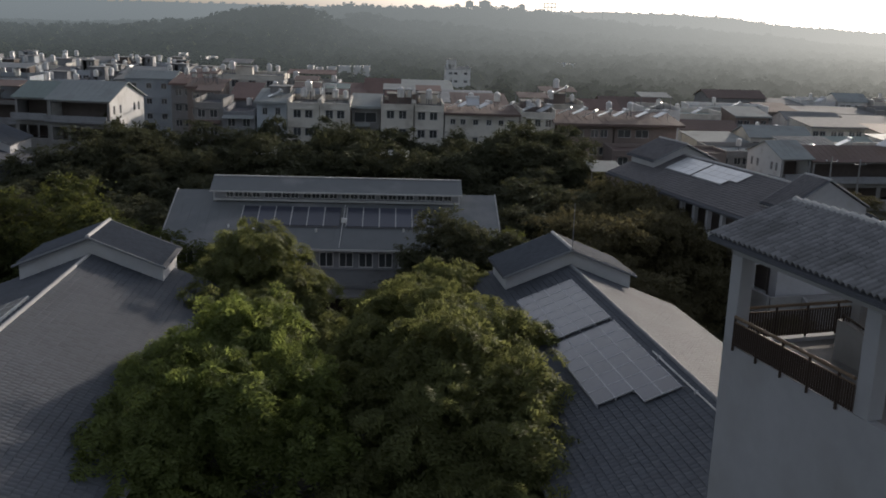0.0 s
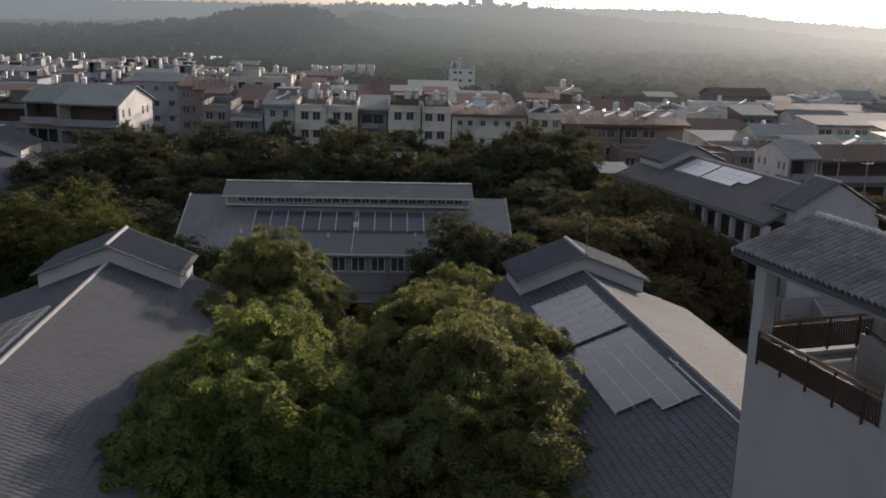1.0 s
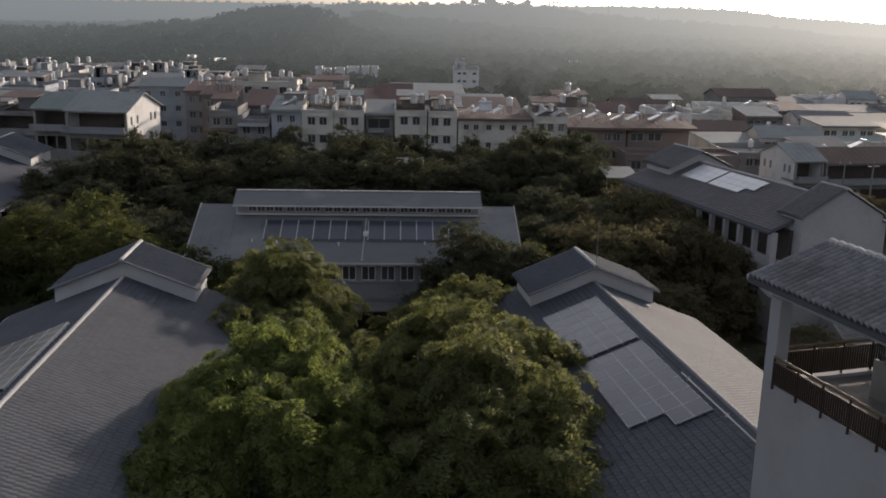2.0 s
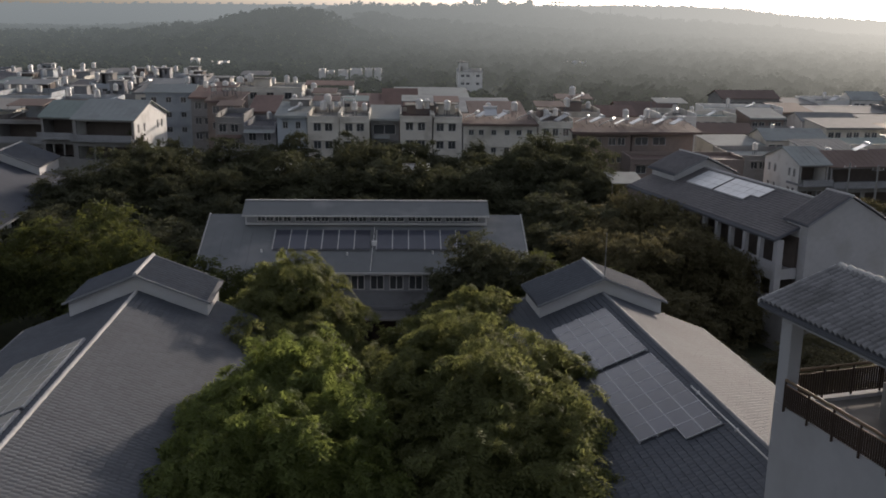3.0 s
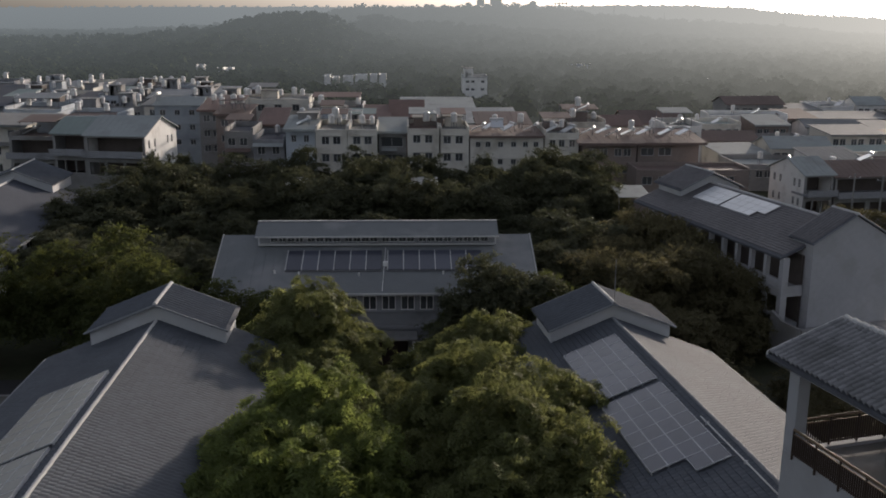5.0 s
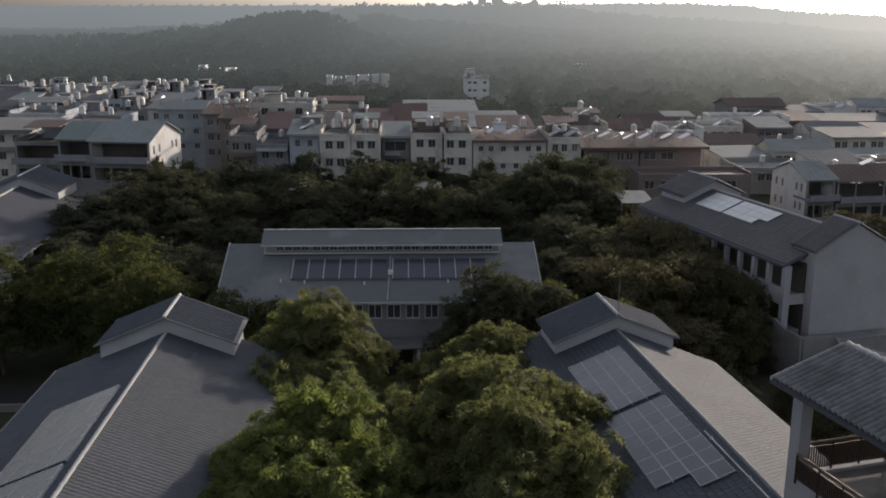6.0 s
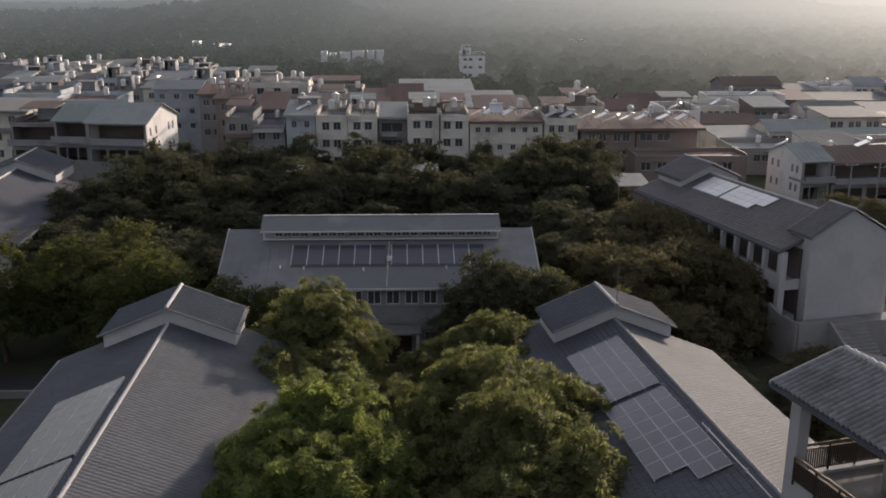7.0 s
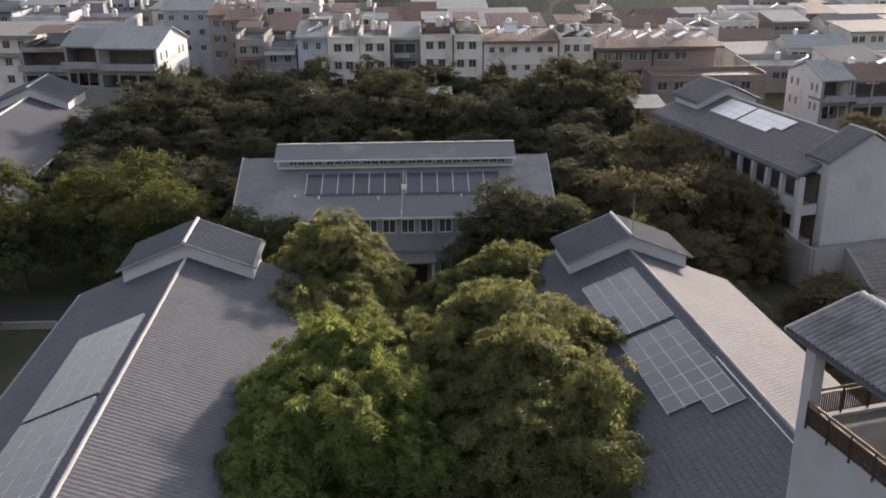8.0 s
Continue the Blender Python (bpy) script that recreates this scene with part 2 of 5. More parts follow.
def tube(bm, p, q, r0, r1=None, sides=6):
    p, q = Vector(p), Vector(q)
    r1 = r0 if r1 is None else r1
    w = (q - p).normalized()
    u = w.orthogonal().normalized()
    v = w.cross(u)
    rings = [[bm.verts.new(c + r * (math.cos(a) * u + math.sin(a) * v)) for a in (2 * math.pi * i / sides for i in range(sides))]
             for c, r in ((p, r0), (q, r1))]
    for i in range(sides):
        bm.faces.new((rings[0][i], rings[0][(i + 1) % sides], rings[1][(i + 1) % sides], rings[1][i]))
    bm.faces.new(rings[0][::-1])
    bm.faces.new(rings[1])
    return bm


def wall_with_holes(bm, length, z0, z1, thick, holes, frame_m):
    """A wall along local x, its outer face at y = 0, with holes (x0, x1, za, zb) that go through it: one joined solid."""
    xs = sorted({0.0, float(length), *(float(h[0]) for h in holes), *(float(h[1]) for h in holes)})
    zs = sorted({float(z0), float(z1), *(float(h[2]) for h in holes), *(float(h[3]) for h in holes)})
    solid = {(i, k) for i in range(len(xs) - 1) for k in range(len(zs) - 1)
             if not any(h[0] < (xs[i] + xs[i + 1]) / 2 < h[1] and h[2] < (zs[k] + zs[k + 1]) / 2 < h[3] for h in holes)}
    made = {}

    def at(i, k, s):
        if (i, k, s) not in made:
            made[i, k, s] = bm.verts.new(frame_m @ Vector((xs[i], thick * s, zs[k])))
        return made[i, k, s]

    for i, k in solid:
        bm.faces.new((at(i, k, 0), at(i + 1, k, 0), at(i + 1, k + 1, 0), at(i, k + 1, 0)))
        bm.faces.new((at(i, k, 1), at(i, k + 1, 1), at(i + 1, k + 1, 1), at(i + 1, k, 1)))
        for (ni, nk), (p, q) in (((i - 1, k), ((i, k), (i, k + 1))), ((i + 1, k), ((i + 1, k + 1), (i + 1, k))), ((i, k - 1), ((i + 1, k), (i, k))), ((i, k + 1), ((i, k + 1), (i + 1, k + 1)))):
            if (ni, nk) not in solid:
                bm.faces.new((at(*p, 0), at(*q, 0), at(*q, 1), at(*p, 1)))
    return bm


def framed(w, h, t):
    """A window frame with a mullion as one joined solid."""
    bm = bmesh.new()
    xs, zs = (0, t, w / 2 - t / 2, w / 2 + t / 2, w - t, w), (0, t, h - t, h)
    grid = [[bm.verts.new((x, 0.04, z)) for z in zs] for x in xs]
    fs = [bm.faces.new((grid[i][k], grid[i + 1][k], grid[i + 1][k + 1], grid[i][k + 1])) for i in range(5) for k in range(3) if not (k == 1 and i in (1, 3))]
    new_geo = bmesh.ops.extrude_face_region(bm, geom=fs)["geom"]
    bmesh.ops.translate(bm, vec=(0, 0.08, 0), verts=[g for g in new_geo if isinstance(g, bmesh.types.BMVert)])
    bmesh.ops.recalc_face_normals(bm, faces=bm.faces[:])
    return bm


def lathe(profile, sides=14):
    """A turned solid from (radius, height) pairs."""
    bm = bmesh.new()
    rings = [[bm.verts.new((r * math.cos(a), r * math.sin(a), z)) for a in (2 * math.pi * i / sides for i in range(sides))] for r, z in profile]
    for p, q in zip(rings, rings[1:]):
        for i in range(sides):
            bm.faces.new((p[i], p[(i + 1) % sides], q[(i + 1) % sides], q[i]))
    bm.faces.new(rings[0][::-1])
    bm.faces.new(rings[-1])
    return bm


def ridge_tiles(parent, y0, y1, x, z, step=0.36, r=0.1, material="trim"):
    """A row of rounded ridge tiles, each lapping the next."""
    me = bpy.data.meshes.new("ridge_tile")
    bm = tube(bmesh.new(), (0, 0, 0), (0, step + 0.03, 0.03), r * 0.72, r * 1.08, 8)
    bm.to_mesh(me)
    bm.free()
    me.materials.append(M[material])
    n = int((y1 - y0) / step)
    rng = random.Random(n)
    for i in range(n):
        shared("ridge_tile", me, parent, pose(x + rng.uniform(-0.008, 0.008), y0 + i * step, z, 0, 0, rng.uniform(-1, 1)))


WINDOWS = {}


def window(parent, m, w, h, frame="white", t=0.06):
    """A sliding window that fills a hole: frame, mullion and two panes."""
    key = (round(w, 2), round(h, 2), frame, t)
    if key not in WINDOWS:
        bm = framed(w, h, t)
        f = bpy.data.meshes.new("window_frame")
        bm.to_mesh(f)
        bm.free()
        f.materials.append(M[frame])
        bm = boxes((t, w - t, 0.075, 0.085, t, h - t))
        g = bpy.data.meshes.new("pane")
        bm.to_mesh(g)
        bm.free()
        g.materials.append(M["glass"])
        WINDOWS[key] = f, g
    f, g = WINDOWS[key]
    ob = shared("window", f, parent, m)
    shared("pane", g, ob)
    return ob


def tile_mesh(width, length, roll=0.042, lap=0.022):
    """One curved roof tile, its upper end at the origin's height, running down along -y."""
    verts, faces = [], []
    for k in range(5):
        x, h = width * k / 4, roll * math.sin(math.pi * k / 4)
        verts += [(x, 0.04, h), (x, -length, h + lap), (x, -length, h - 0.01)]
    for k in range(4):
        a, b = 3 * k, 3 * k + 3
        faces += [(a, a + 1, b + 1, b), (a + 1, a + 2, b + 2, b + 1)]
    return verts, faces


def tile_field(name, parent, frame_m, across, down, tw=0.29, tl=0.33, keep=None, material="tile", stagger=True, label="", roll=0.02, lap=0.042):
    """Tiles in courses over a slope: along the slope's x for across metres, and down its -y. keep(x, d) leaves out the rest."""
    v1, f1 = tile_mesh(tw * 0.98, tl, roll, lap)
    v1 = np.array(v1)
    rng = random.Random(len(name) + int(across * 10))
    verts, faces, n = [], [], 0
    rows, cols = int(down / tl), int(across / tw)
    for r in range(rows):
        for c in range(cols):
            x, d = c * tw + (tw / 2 if stagger and r % 2 else 0), r * tl
            if x + tw > across or (keep and not keep(x, d)):
                continue
            q = v1 + np.array((x, -d, rng.uniform(0, 0.012)))
            verts.append(q)
            faces += [tuple(i + n for i in f) for f in f1]
            n += len(v1)
    verts = np.concatenate(verts)
    fm = np.array(frame_m)
    verts = verts @ fm[:3, :3].T + fm[:3, 3]
    ob = mesh_part(name, verts.tolist(), faces, material, parent, label)
    return tagged(ob, kind="stuff")


def tile_pieces(parent, frame_m, places, tw=0.30, tl=0.34):
    """Single tiles, each an object of its own on one mesh."""
    v1, f1 = tile_mesh(tw * 0.98, tl, 0.115, 0.016)
    me = bpy.data.meshes.new("tile")
    me.from_pydata(v1, [], f1)
    me.materials.append(M["tile_piece"])
    rng = random.Random(5)
    for x, d in places:
        shared("tile", me, parent, frame_m @ pose(x, -d, rng.uniform(0, 0.012), 0, 0, rng.uniform(-0.6, 0.6)))


def slope_frame(side, zr, y0, k=0.4):
    """The frame of a roof slope that falls to the given side (+1: +x, -1: -x): its x runs along the ridge, its -y down the slope."""
    c = 1 / math.hypot(1, k)
    down = Vector((side * c, 0, -k * c))
    ax = Vector((0, side, 0))
    up = ax.cross(-down)
    m = Matrix((ax, -down, up)).transposed().to_4x4()
    return Matrix.Translation((0, y0, zr)) @ m


# ---- ground and distance ----
def smooth_step(a, b, x):
    t = min(1, max(0, (x - a) / (b - a)))
    return t * t * (3 - 2 * t)


def ground():
    xs = np.concatenate([np.linspace(-3000, -160, 24), np.linspace(-130, 130, 40), np.linspace(160, 3000, 24)])
    ys = np.concatenate([np.linspace(-600, -20, 10), np.linspace(0, 220, 45), np.linspace(240, 4200, 60)])
    verts, faces = [], []
    for y in ys:
        for x in xs:
            z = 0.5 * noise.noise((x * 0.03, y * 0.03, 1)) if 95 < y < 300 else 0.0
            verts.append((x, y, z - 3.0 * smooth_step(200, 420, y)))
    w = len(xs)
    for j in range(len(ys) - 1):
        for i in range(w - 1):
            a = j * w + i
            faces.append((a, a + 1, a + w + 1, a + w))
    ob = mesh_part("ground", verts, faces, "soil", None)
    # beyond the town the ground takes the glowing haze colour
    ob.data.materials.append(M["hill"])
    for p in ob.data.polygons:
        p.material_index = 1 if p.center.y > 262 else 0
    tagged(ob, "dark leafy ground under trees and between buildings", "ground", kind="structure")


def ridge_hill(name, dist, depth, crest, material, label, seed, rough=1.0, step=7.0, trees=7000, crown=4.5):
    """A wooded hill across the view: its crest, at dist, follows pairs of (x over distance, height)."""
    xs = np.arange(-0.75 * dist, 0.95 * dist, step)
    cx, cz = [c[0] * dist for c in crest], [c[1] for c in crest]
    rows = 40
    verts, faces = [], []
    for j in range(rows):
        t = j / (rows - 1)
        for x in xs:
            top = float(np.interp(x, cx, cz))
            y = dist - depth * (1 - t) + 30 * noise.noise((x / 160, t * 3, seed))
            lift = t ** 1.3
            z = -4 + (top + 4) * lift
            n = noise.noise((x / 90, y / 90, seed)) * 5.0 * lift * (1 - 0.6 * t) + noise.noise((x / 30, y / 26, seed + 7)) * 3.0 * rough + noise.noise((x / 9, y / 9, seed + 3)) * 2.2 * rough
            verts.append((x, y, z + n))
    w = len(xs)
    for j in range(rows - 1):
        for i in range(w - 1):
            a = j * w + i
            faces.append((a, a + 1, a + w + 1, a + w))
    ob = mesh_part(name, verts, faces, material, None)
    tagged(ob, label, "hill", kind="structure")
    # tree crowns over the slope, each a loose dome of leaf clusters
    rng = np.random.default_rng(seed)
    v = np.array(verts)
    v = v[abs(v[:, 0]) < 0.56 * v[:, 1]]
    v = v[rng.integers(0, len(v), trees)] + rng.uniform(-3, 3, (trees, 3)) * np.array((1, 1, 0))
    per, n = 11, len(v)
    d = rng.normal(size=(n, per, 3))
    d[..., 2] = abs(d[..., 2]) + 0.2
    d /= np.linalg.norm(d, axis=2, keepdims=True)
    r = (crown * rng.uniform(0.5, 1.25, n))[:, None, None]
    c = v[:, None, :] + d * r * np.array((1, 1, 0.9)) * rng.uniform(0.7, 1.05, (n, per, 1))
    a = rng.normal(size=(n, per, 3))
    b = np.cross(a, d)
    b /= np.linalg.norm(b, axis=2, keepdims=True) + 1e-9
    a = np.cross(d, b) * 0.85 + d * 0.3
    s = r * rng.uniform(0.3, 0.55, (n, per, 1))
    q = np.stack([c - a * s, c + b * s * 0.8, c + a * s, c - b * s * 0.8], 2).reshape(-1, 3)
    cover = bpy.data.meshes.new("backdrop")
    cover.from_pydata(q.tolist(), [], np.arange(len(q)).reshape(-1, 4).tolist())
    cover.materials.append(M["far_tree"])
    tagged(new("backdrop", cover), "hazy tree cover on " + label.split(" ", 1)[1], "woods", kind="structure")


# these surfaces give off light to imitate haze in front of them
M["hill"] = painted_haze_mat("haze_painted_hill", (0.045, 0.052, 0.03))
M["haze_painted_steel"] = painted_haze_mat("haze_painted_steel", (0.14, 0.14, 0.14))
M["far_tree"] = painted_haze_mat("haze_painted_woods", (0.055, 0.065, 0.032))
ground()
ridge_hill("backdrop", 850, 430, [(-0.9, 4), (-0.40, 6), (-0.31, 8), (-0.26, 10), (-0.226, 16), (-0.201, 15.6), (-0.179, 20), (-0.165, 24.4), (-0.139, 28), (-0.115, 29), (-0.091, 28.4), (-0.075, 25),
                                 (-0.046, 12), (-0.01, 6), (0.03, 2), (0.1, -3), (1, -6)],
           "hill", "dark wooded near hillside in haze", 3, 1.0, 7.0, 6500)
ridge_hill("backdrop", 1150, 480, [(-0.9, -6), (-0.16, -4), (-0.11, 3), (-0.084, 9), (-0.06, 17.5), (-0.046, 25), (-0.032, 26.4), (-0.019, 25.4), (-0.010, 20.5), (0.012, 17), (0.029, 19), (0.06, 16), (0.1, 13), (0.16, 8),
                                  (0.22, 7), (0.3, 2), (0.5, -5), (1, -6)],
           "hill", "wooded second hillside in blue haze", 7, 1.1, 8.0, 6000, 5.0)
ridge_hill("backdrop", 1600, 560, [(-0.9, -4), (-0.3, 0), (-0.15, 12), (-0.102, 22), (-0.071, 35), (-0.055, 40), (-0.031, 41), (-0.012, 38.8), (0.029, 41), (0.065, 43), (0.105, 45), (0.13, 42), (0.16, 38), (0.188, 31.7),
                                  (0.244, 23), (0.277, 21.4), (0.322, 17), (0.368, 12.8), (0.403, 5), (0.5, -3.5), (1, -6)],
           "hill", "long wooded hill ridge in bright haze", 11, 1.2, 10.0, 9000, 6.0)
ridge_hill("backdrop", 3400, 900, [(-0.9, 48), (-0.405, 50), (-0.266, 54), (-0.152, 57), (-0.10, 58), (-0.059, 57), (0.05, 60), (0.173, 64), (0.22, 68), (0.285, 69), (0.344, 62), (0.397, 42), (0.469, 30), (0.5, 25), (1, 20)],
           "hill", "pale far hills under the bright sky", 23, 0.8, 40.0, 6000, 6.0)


# ---- school wings ----
def monitor(parent, v0, v1, half, zr, zr_main, over=0.25, sheet="tile", k=0.4):
    """The raised roof over a ridge: low gable walls, cheeks, two slopes and a ridge cap."""
    zm = zr_main
    half = half + 0.15
    v0, v1 = v0 - 0.15, v1 + 0.15
    bm = prism(bmesh.new(), [(-half, zm - k * half - 0.3), (half, zm - k * half - 0.3), (half, zr - k * half - 0.12), (0, zr - 0.12), (-half, zr - k * half - 0.12)], "y", v0 + 0.15, v1 - 0.15)
    part("monitor_wall", bm, "plaster", parent, "pale plastered low wall under the raised roof")
    ho = half + over
    for s in (-1, 1):
        bm = prism(bmesh.new(), [(0, zr - 0.02), (s * ho, zr - k * ho - 0.02), (s * ho, zr - k * ho - 0.10), (0, zr - 0.10)], "y", v0 - over, v1 + over)
        part("monitor_roof_deck", bm, "slab", parent)
        fr = slope_frame(s, zr, (v0 - over) if s > 0 else (v1 + over), k)
        tile_field("monitor_roof_tiles", parent, fr, v1 - v0 + 2 * over, ho * math.hypot(1, k), 0.38, 0.33, material=sheet, stagger=False, roll=0.1, lap=0.014)
    part("ridge_cap", tube(bmesh.new(), (0, v0 - over, zr + 0.04), (0, v1 + over, zr + 0.04), 0.12, sides=8), "trim", parent)
    for s in (-1, 1):
        for ya, yb in ((v0 - over - 0.06, v0 - over - 0.003), (v1 + over + 0.003, v1 + over + 0.06)):
            part("barge_board", prism(bmesh.new(), [(0, zr + 0.05), (s * ho, zr - k * ho + 0.05), (s * ho, zr - k * ho - 0.06), (0, zr - 0.06)], "y", ya, yb), "verge", parent)


def school_wing(label, at, turn, zr, half, v_near, v_far, mon, k=0.4, tiled=True, group="school wings", ridge="trim"):
    """A two-storey wing with a pitched tiled roof; its ridge runs along local y. v_far: where the -x and +x slopes end."""
    w = thing("school_wing", label, "building", group, at=at, turn=turn)
    he = zr - k * half
    hw = half - 0.9
    zw = zr - k * hw - 0.25
    back = min(v_far)
    for s in (-1, 1):
        hi = v_far[0] if s < 0 else v_far[1]
        bm = prism(bmesh.new(), [(0, zr - 0.02), (s * half, he - 0.02), (s * half, he - 0.22), (0, zr - 0.22)], "y", v_near, hi)
        part("roof_slope", bm, "slab" if tiled else "dark_slab", w)
        fr = slope_frame(s, zr, v_near if s > 0 else hi, k)
        if tiled:
            tile_field("roof_tiles", w, fr, hi - v_near, half * math.hypot(1, k), stagger=False, label="blue-grey curved cement roof tiles")
        bm = boxes((s * half - 0.09 + (0.1 if s > 0 else -0.1), s * half + 0.09 + (0.1 if s > 0 else -0.1), v_near, hi, he - 0.2, he - 0.04))
        part("gutter", bm, "verge", w)
        # side wall with a row of openings for each storey
        length = hi - v_near - 0.8
        holes = []
        for z0 in (0.9, 4.3):
            if z0 + 1.6 > zw - 0.2:
                continue
            x = 1.0
            while x + 2.2 < length:
                holes.append((x, x + 2.0, z0, z0 + 1.6))
                x += 3.0
        m = Matrix.Translation((hw, v_near + 0.4, 0)) @ pose(0, 0, 0, 0, 0, 90) if s > 0 else Matrix.Translation((-hw, v_near + 0.4 + length, 0)) @ pose(0, 0, 0, 0, 0, -90)
        bm = wall_with_holes(bmesh.new(), length, 0, zw, 0.22, holes, m)
        wl = part("wall", bm, "plaster", w)
        for h in holes:
            window(wl, m @ Matrix.Translation((h[0], 0, h[2])), h[1] - h[0], h[3] - h[2])
    for y0, y1 in ((v_near + 0.4, v_near + 0.62), (back - 0.62, back - 0.4)):
        bm = prism(bmesh.new(), [(-hw + 0.23, 0), (hw - 0.23, 0), (hw - 0.23, zw), (0, zr - 0.3), (-hw + 0.23, zw)], "y", y0, y1)
        part("gable_wall", bm, "plaster", w)
    if tiled:
        ridge_tiles(w, v_near, mon[0], 0, zr + 0.035, material=ridge)
    else:
        part("ridge_cap", tube(bmesh.new(), (0, v_near, zr + 0.04), (0, mon[0], zr + 0.04), 0.12, sides=8), "trim", w)
    if mon:
        monitor(w, mon[0], mon[1], mon[2], mon[3], zr, k=k)
    return w


PANEL = {}


def solar_array(label, at, turn, zr, side, u0, cols, rows, v_top, pw, pl, skip=(), k=0.4, lift=0.16, face="cell"):
    """Panels on rails over a slope: cols down the slope from u0, rows along the ridge from v_top towards -y."""
    a = thing("solar_array", label, "solar panels", "rooftop solar arrays", at=at, turn=turn)
    fr = slope_frame(side, zr, 0, k)
    c = math.hypot(1, k)
    key = (pw, pl, face)
    if key not in PANEL:
        bm = boxes((0.02, pl - 0.02, -pw + 0.02, -0.02, 0, 0.035))
        cell = bpy.data.meshes.new("panel")
        bm.to_mesh(cell)
        bm.free()
        cell.materials.append(M[face])
        e = 0.028
        bm = boxes((0, pl, -e, 0, -0.005, 0.042), (0, pl, -pw, -pw + e, -0.005, 0.042), (0, e, -pw + e, -e, -0.005, 0.042), (pl - e, pl, -pw + e, -e, -0.005, 0.042))
        fm = bpy.data.meshes.new("panel_frame")
        bm.to_mesh(fm)
        bm.free()
        fm.materials.append(M["alloy"])
        PANEL[key] = cell, fm
    cell, fm = PANEL[key]
    for i in range(cols):
        for j in range(rows):
            if (i, j) in skip:
                continue
            y_lo = v_top - (j + 1) * pl
            x = y_lo if side > 0 else -(y_lo + pl)
            p = shared("panel", cell, a, fr @ Matrix.Translation((x, -u0 * c - i * pw, lift)))
            shared("panel_frame", fm, p)
    bm = bmesh.new()
    for i in range(cols + 1):
        ln = rows * pl
        x0 = (v_top - ln) if side > 0 else -v_top
        vs = box(bm, x0 + 0.02, x0 + ln - (pl if skip else 0.02), -u0 * c - i * pw * 0.999 - 0.03, -u0 * c - i * pw * 0.999 + 0.03, 0.05, lift - 0.008)
        bmesh.ops.transform(bm, matrix=fr, verts=vs)
    part("rail", bm, "alloy", a)
    return a


R_AT, R_TURN = (10.7, 52.5, 0), 5.65
L_AT, L_TURN = (-16.78, 50.0, 0), 1.4
school_wing("long school wing with blue-grey tiled roof beside the court trees", R_AT, R_TURN, 10.4, 6.8, -34, (6.0, 2.3), (1.6, 5.4, 3.65, 11.4), ridge="verge")
school_wing("long school wing with weathered tiled roof and pale ridge", L_AT, L_TURN, 10.9, 7.1, -34, (4.3, 6.0), (2.7, 6.6, 3.8, 11.95))
solar_array("upper solar array on the tiled school roof", R_AT, R_TURN, 10.4, -1, 0.62, 4, 6, -1.2, 0.83, 1.17)
solar_array("lower solar array with a stepped edge on the tiled school roof", R_AT, R_TURN, 10.4, -1, 0.62, 4, 7, -8.75, 0.83, 1.22, skip=((2, 6), (3, 6)))
solar_array("upper solar array on the far side of the tiled roof", L_AT, L_TURN, 10.9, -1, 0.6, 4, 7, -5.3, 0.95, 1.22)
solar_array("lower solar array on the far side of the tiled roof", L_AT, L_TURN, 10.9, -1, 0.6, 4, 8, -14.2, 0.95, 1.22)


pipe = thing("roof_conduit", "thin white conduit along the roof ridge", "conduit", at=R_AT, turn=R_TURN)
part("pipe", tube(bmesh.new(), (-0.42, -13.3, 10.36), (-0.36, -33, 10.38), 0.035), "white", pipe)
for y in (-14, -18, -22, -26, -30):
    part("saddle", bevelled((-0.47, -0.31, y - 0.04, y + 0.04, 10.2, 10.41), width=0.008), "alloy", pipe)
for at, turn, zr, ya, yb in ((R_AT, R_TURN, 10.4, -17.2, -1.3), (L_AT, L_TURN, 10.9, -24, -5.4)):
    br = thing("array_brackets", "small metal brackets between ridge and panels", "brackets", "array brackets", at=at, turn=turn)
    y = ya
    while y < yb:
        part("bracket", bevelled((-0.64, -0.4, y - 0.02, y + 0.02, zr - 0.23, zr - 0.13), width=0.006), "steel_mast", br)
        y += 0.61
rod = thing("lightning_rod", "thin grey lightning rod on the raised roof gable", "rod", at=R_AT, turn=R_TURN)
part("pole", tube(bmesh.new(), (0, 1.25, 11.3), (0, 1.25, 14.2), 0.03, 0.02), "steel_mast", rod)
part("base", bevelled((-0.1, 0.1, 1.15, 1.35, 11.38, 11.52), width=0.01), "steel_mast", rod)


# ---- hall at the end of the court ----
HALL = (-4.65, 80.4, 0)


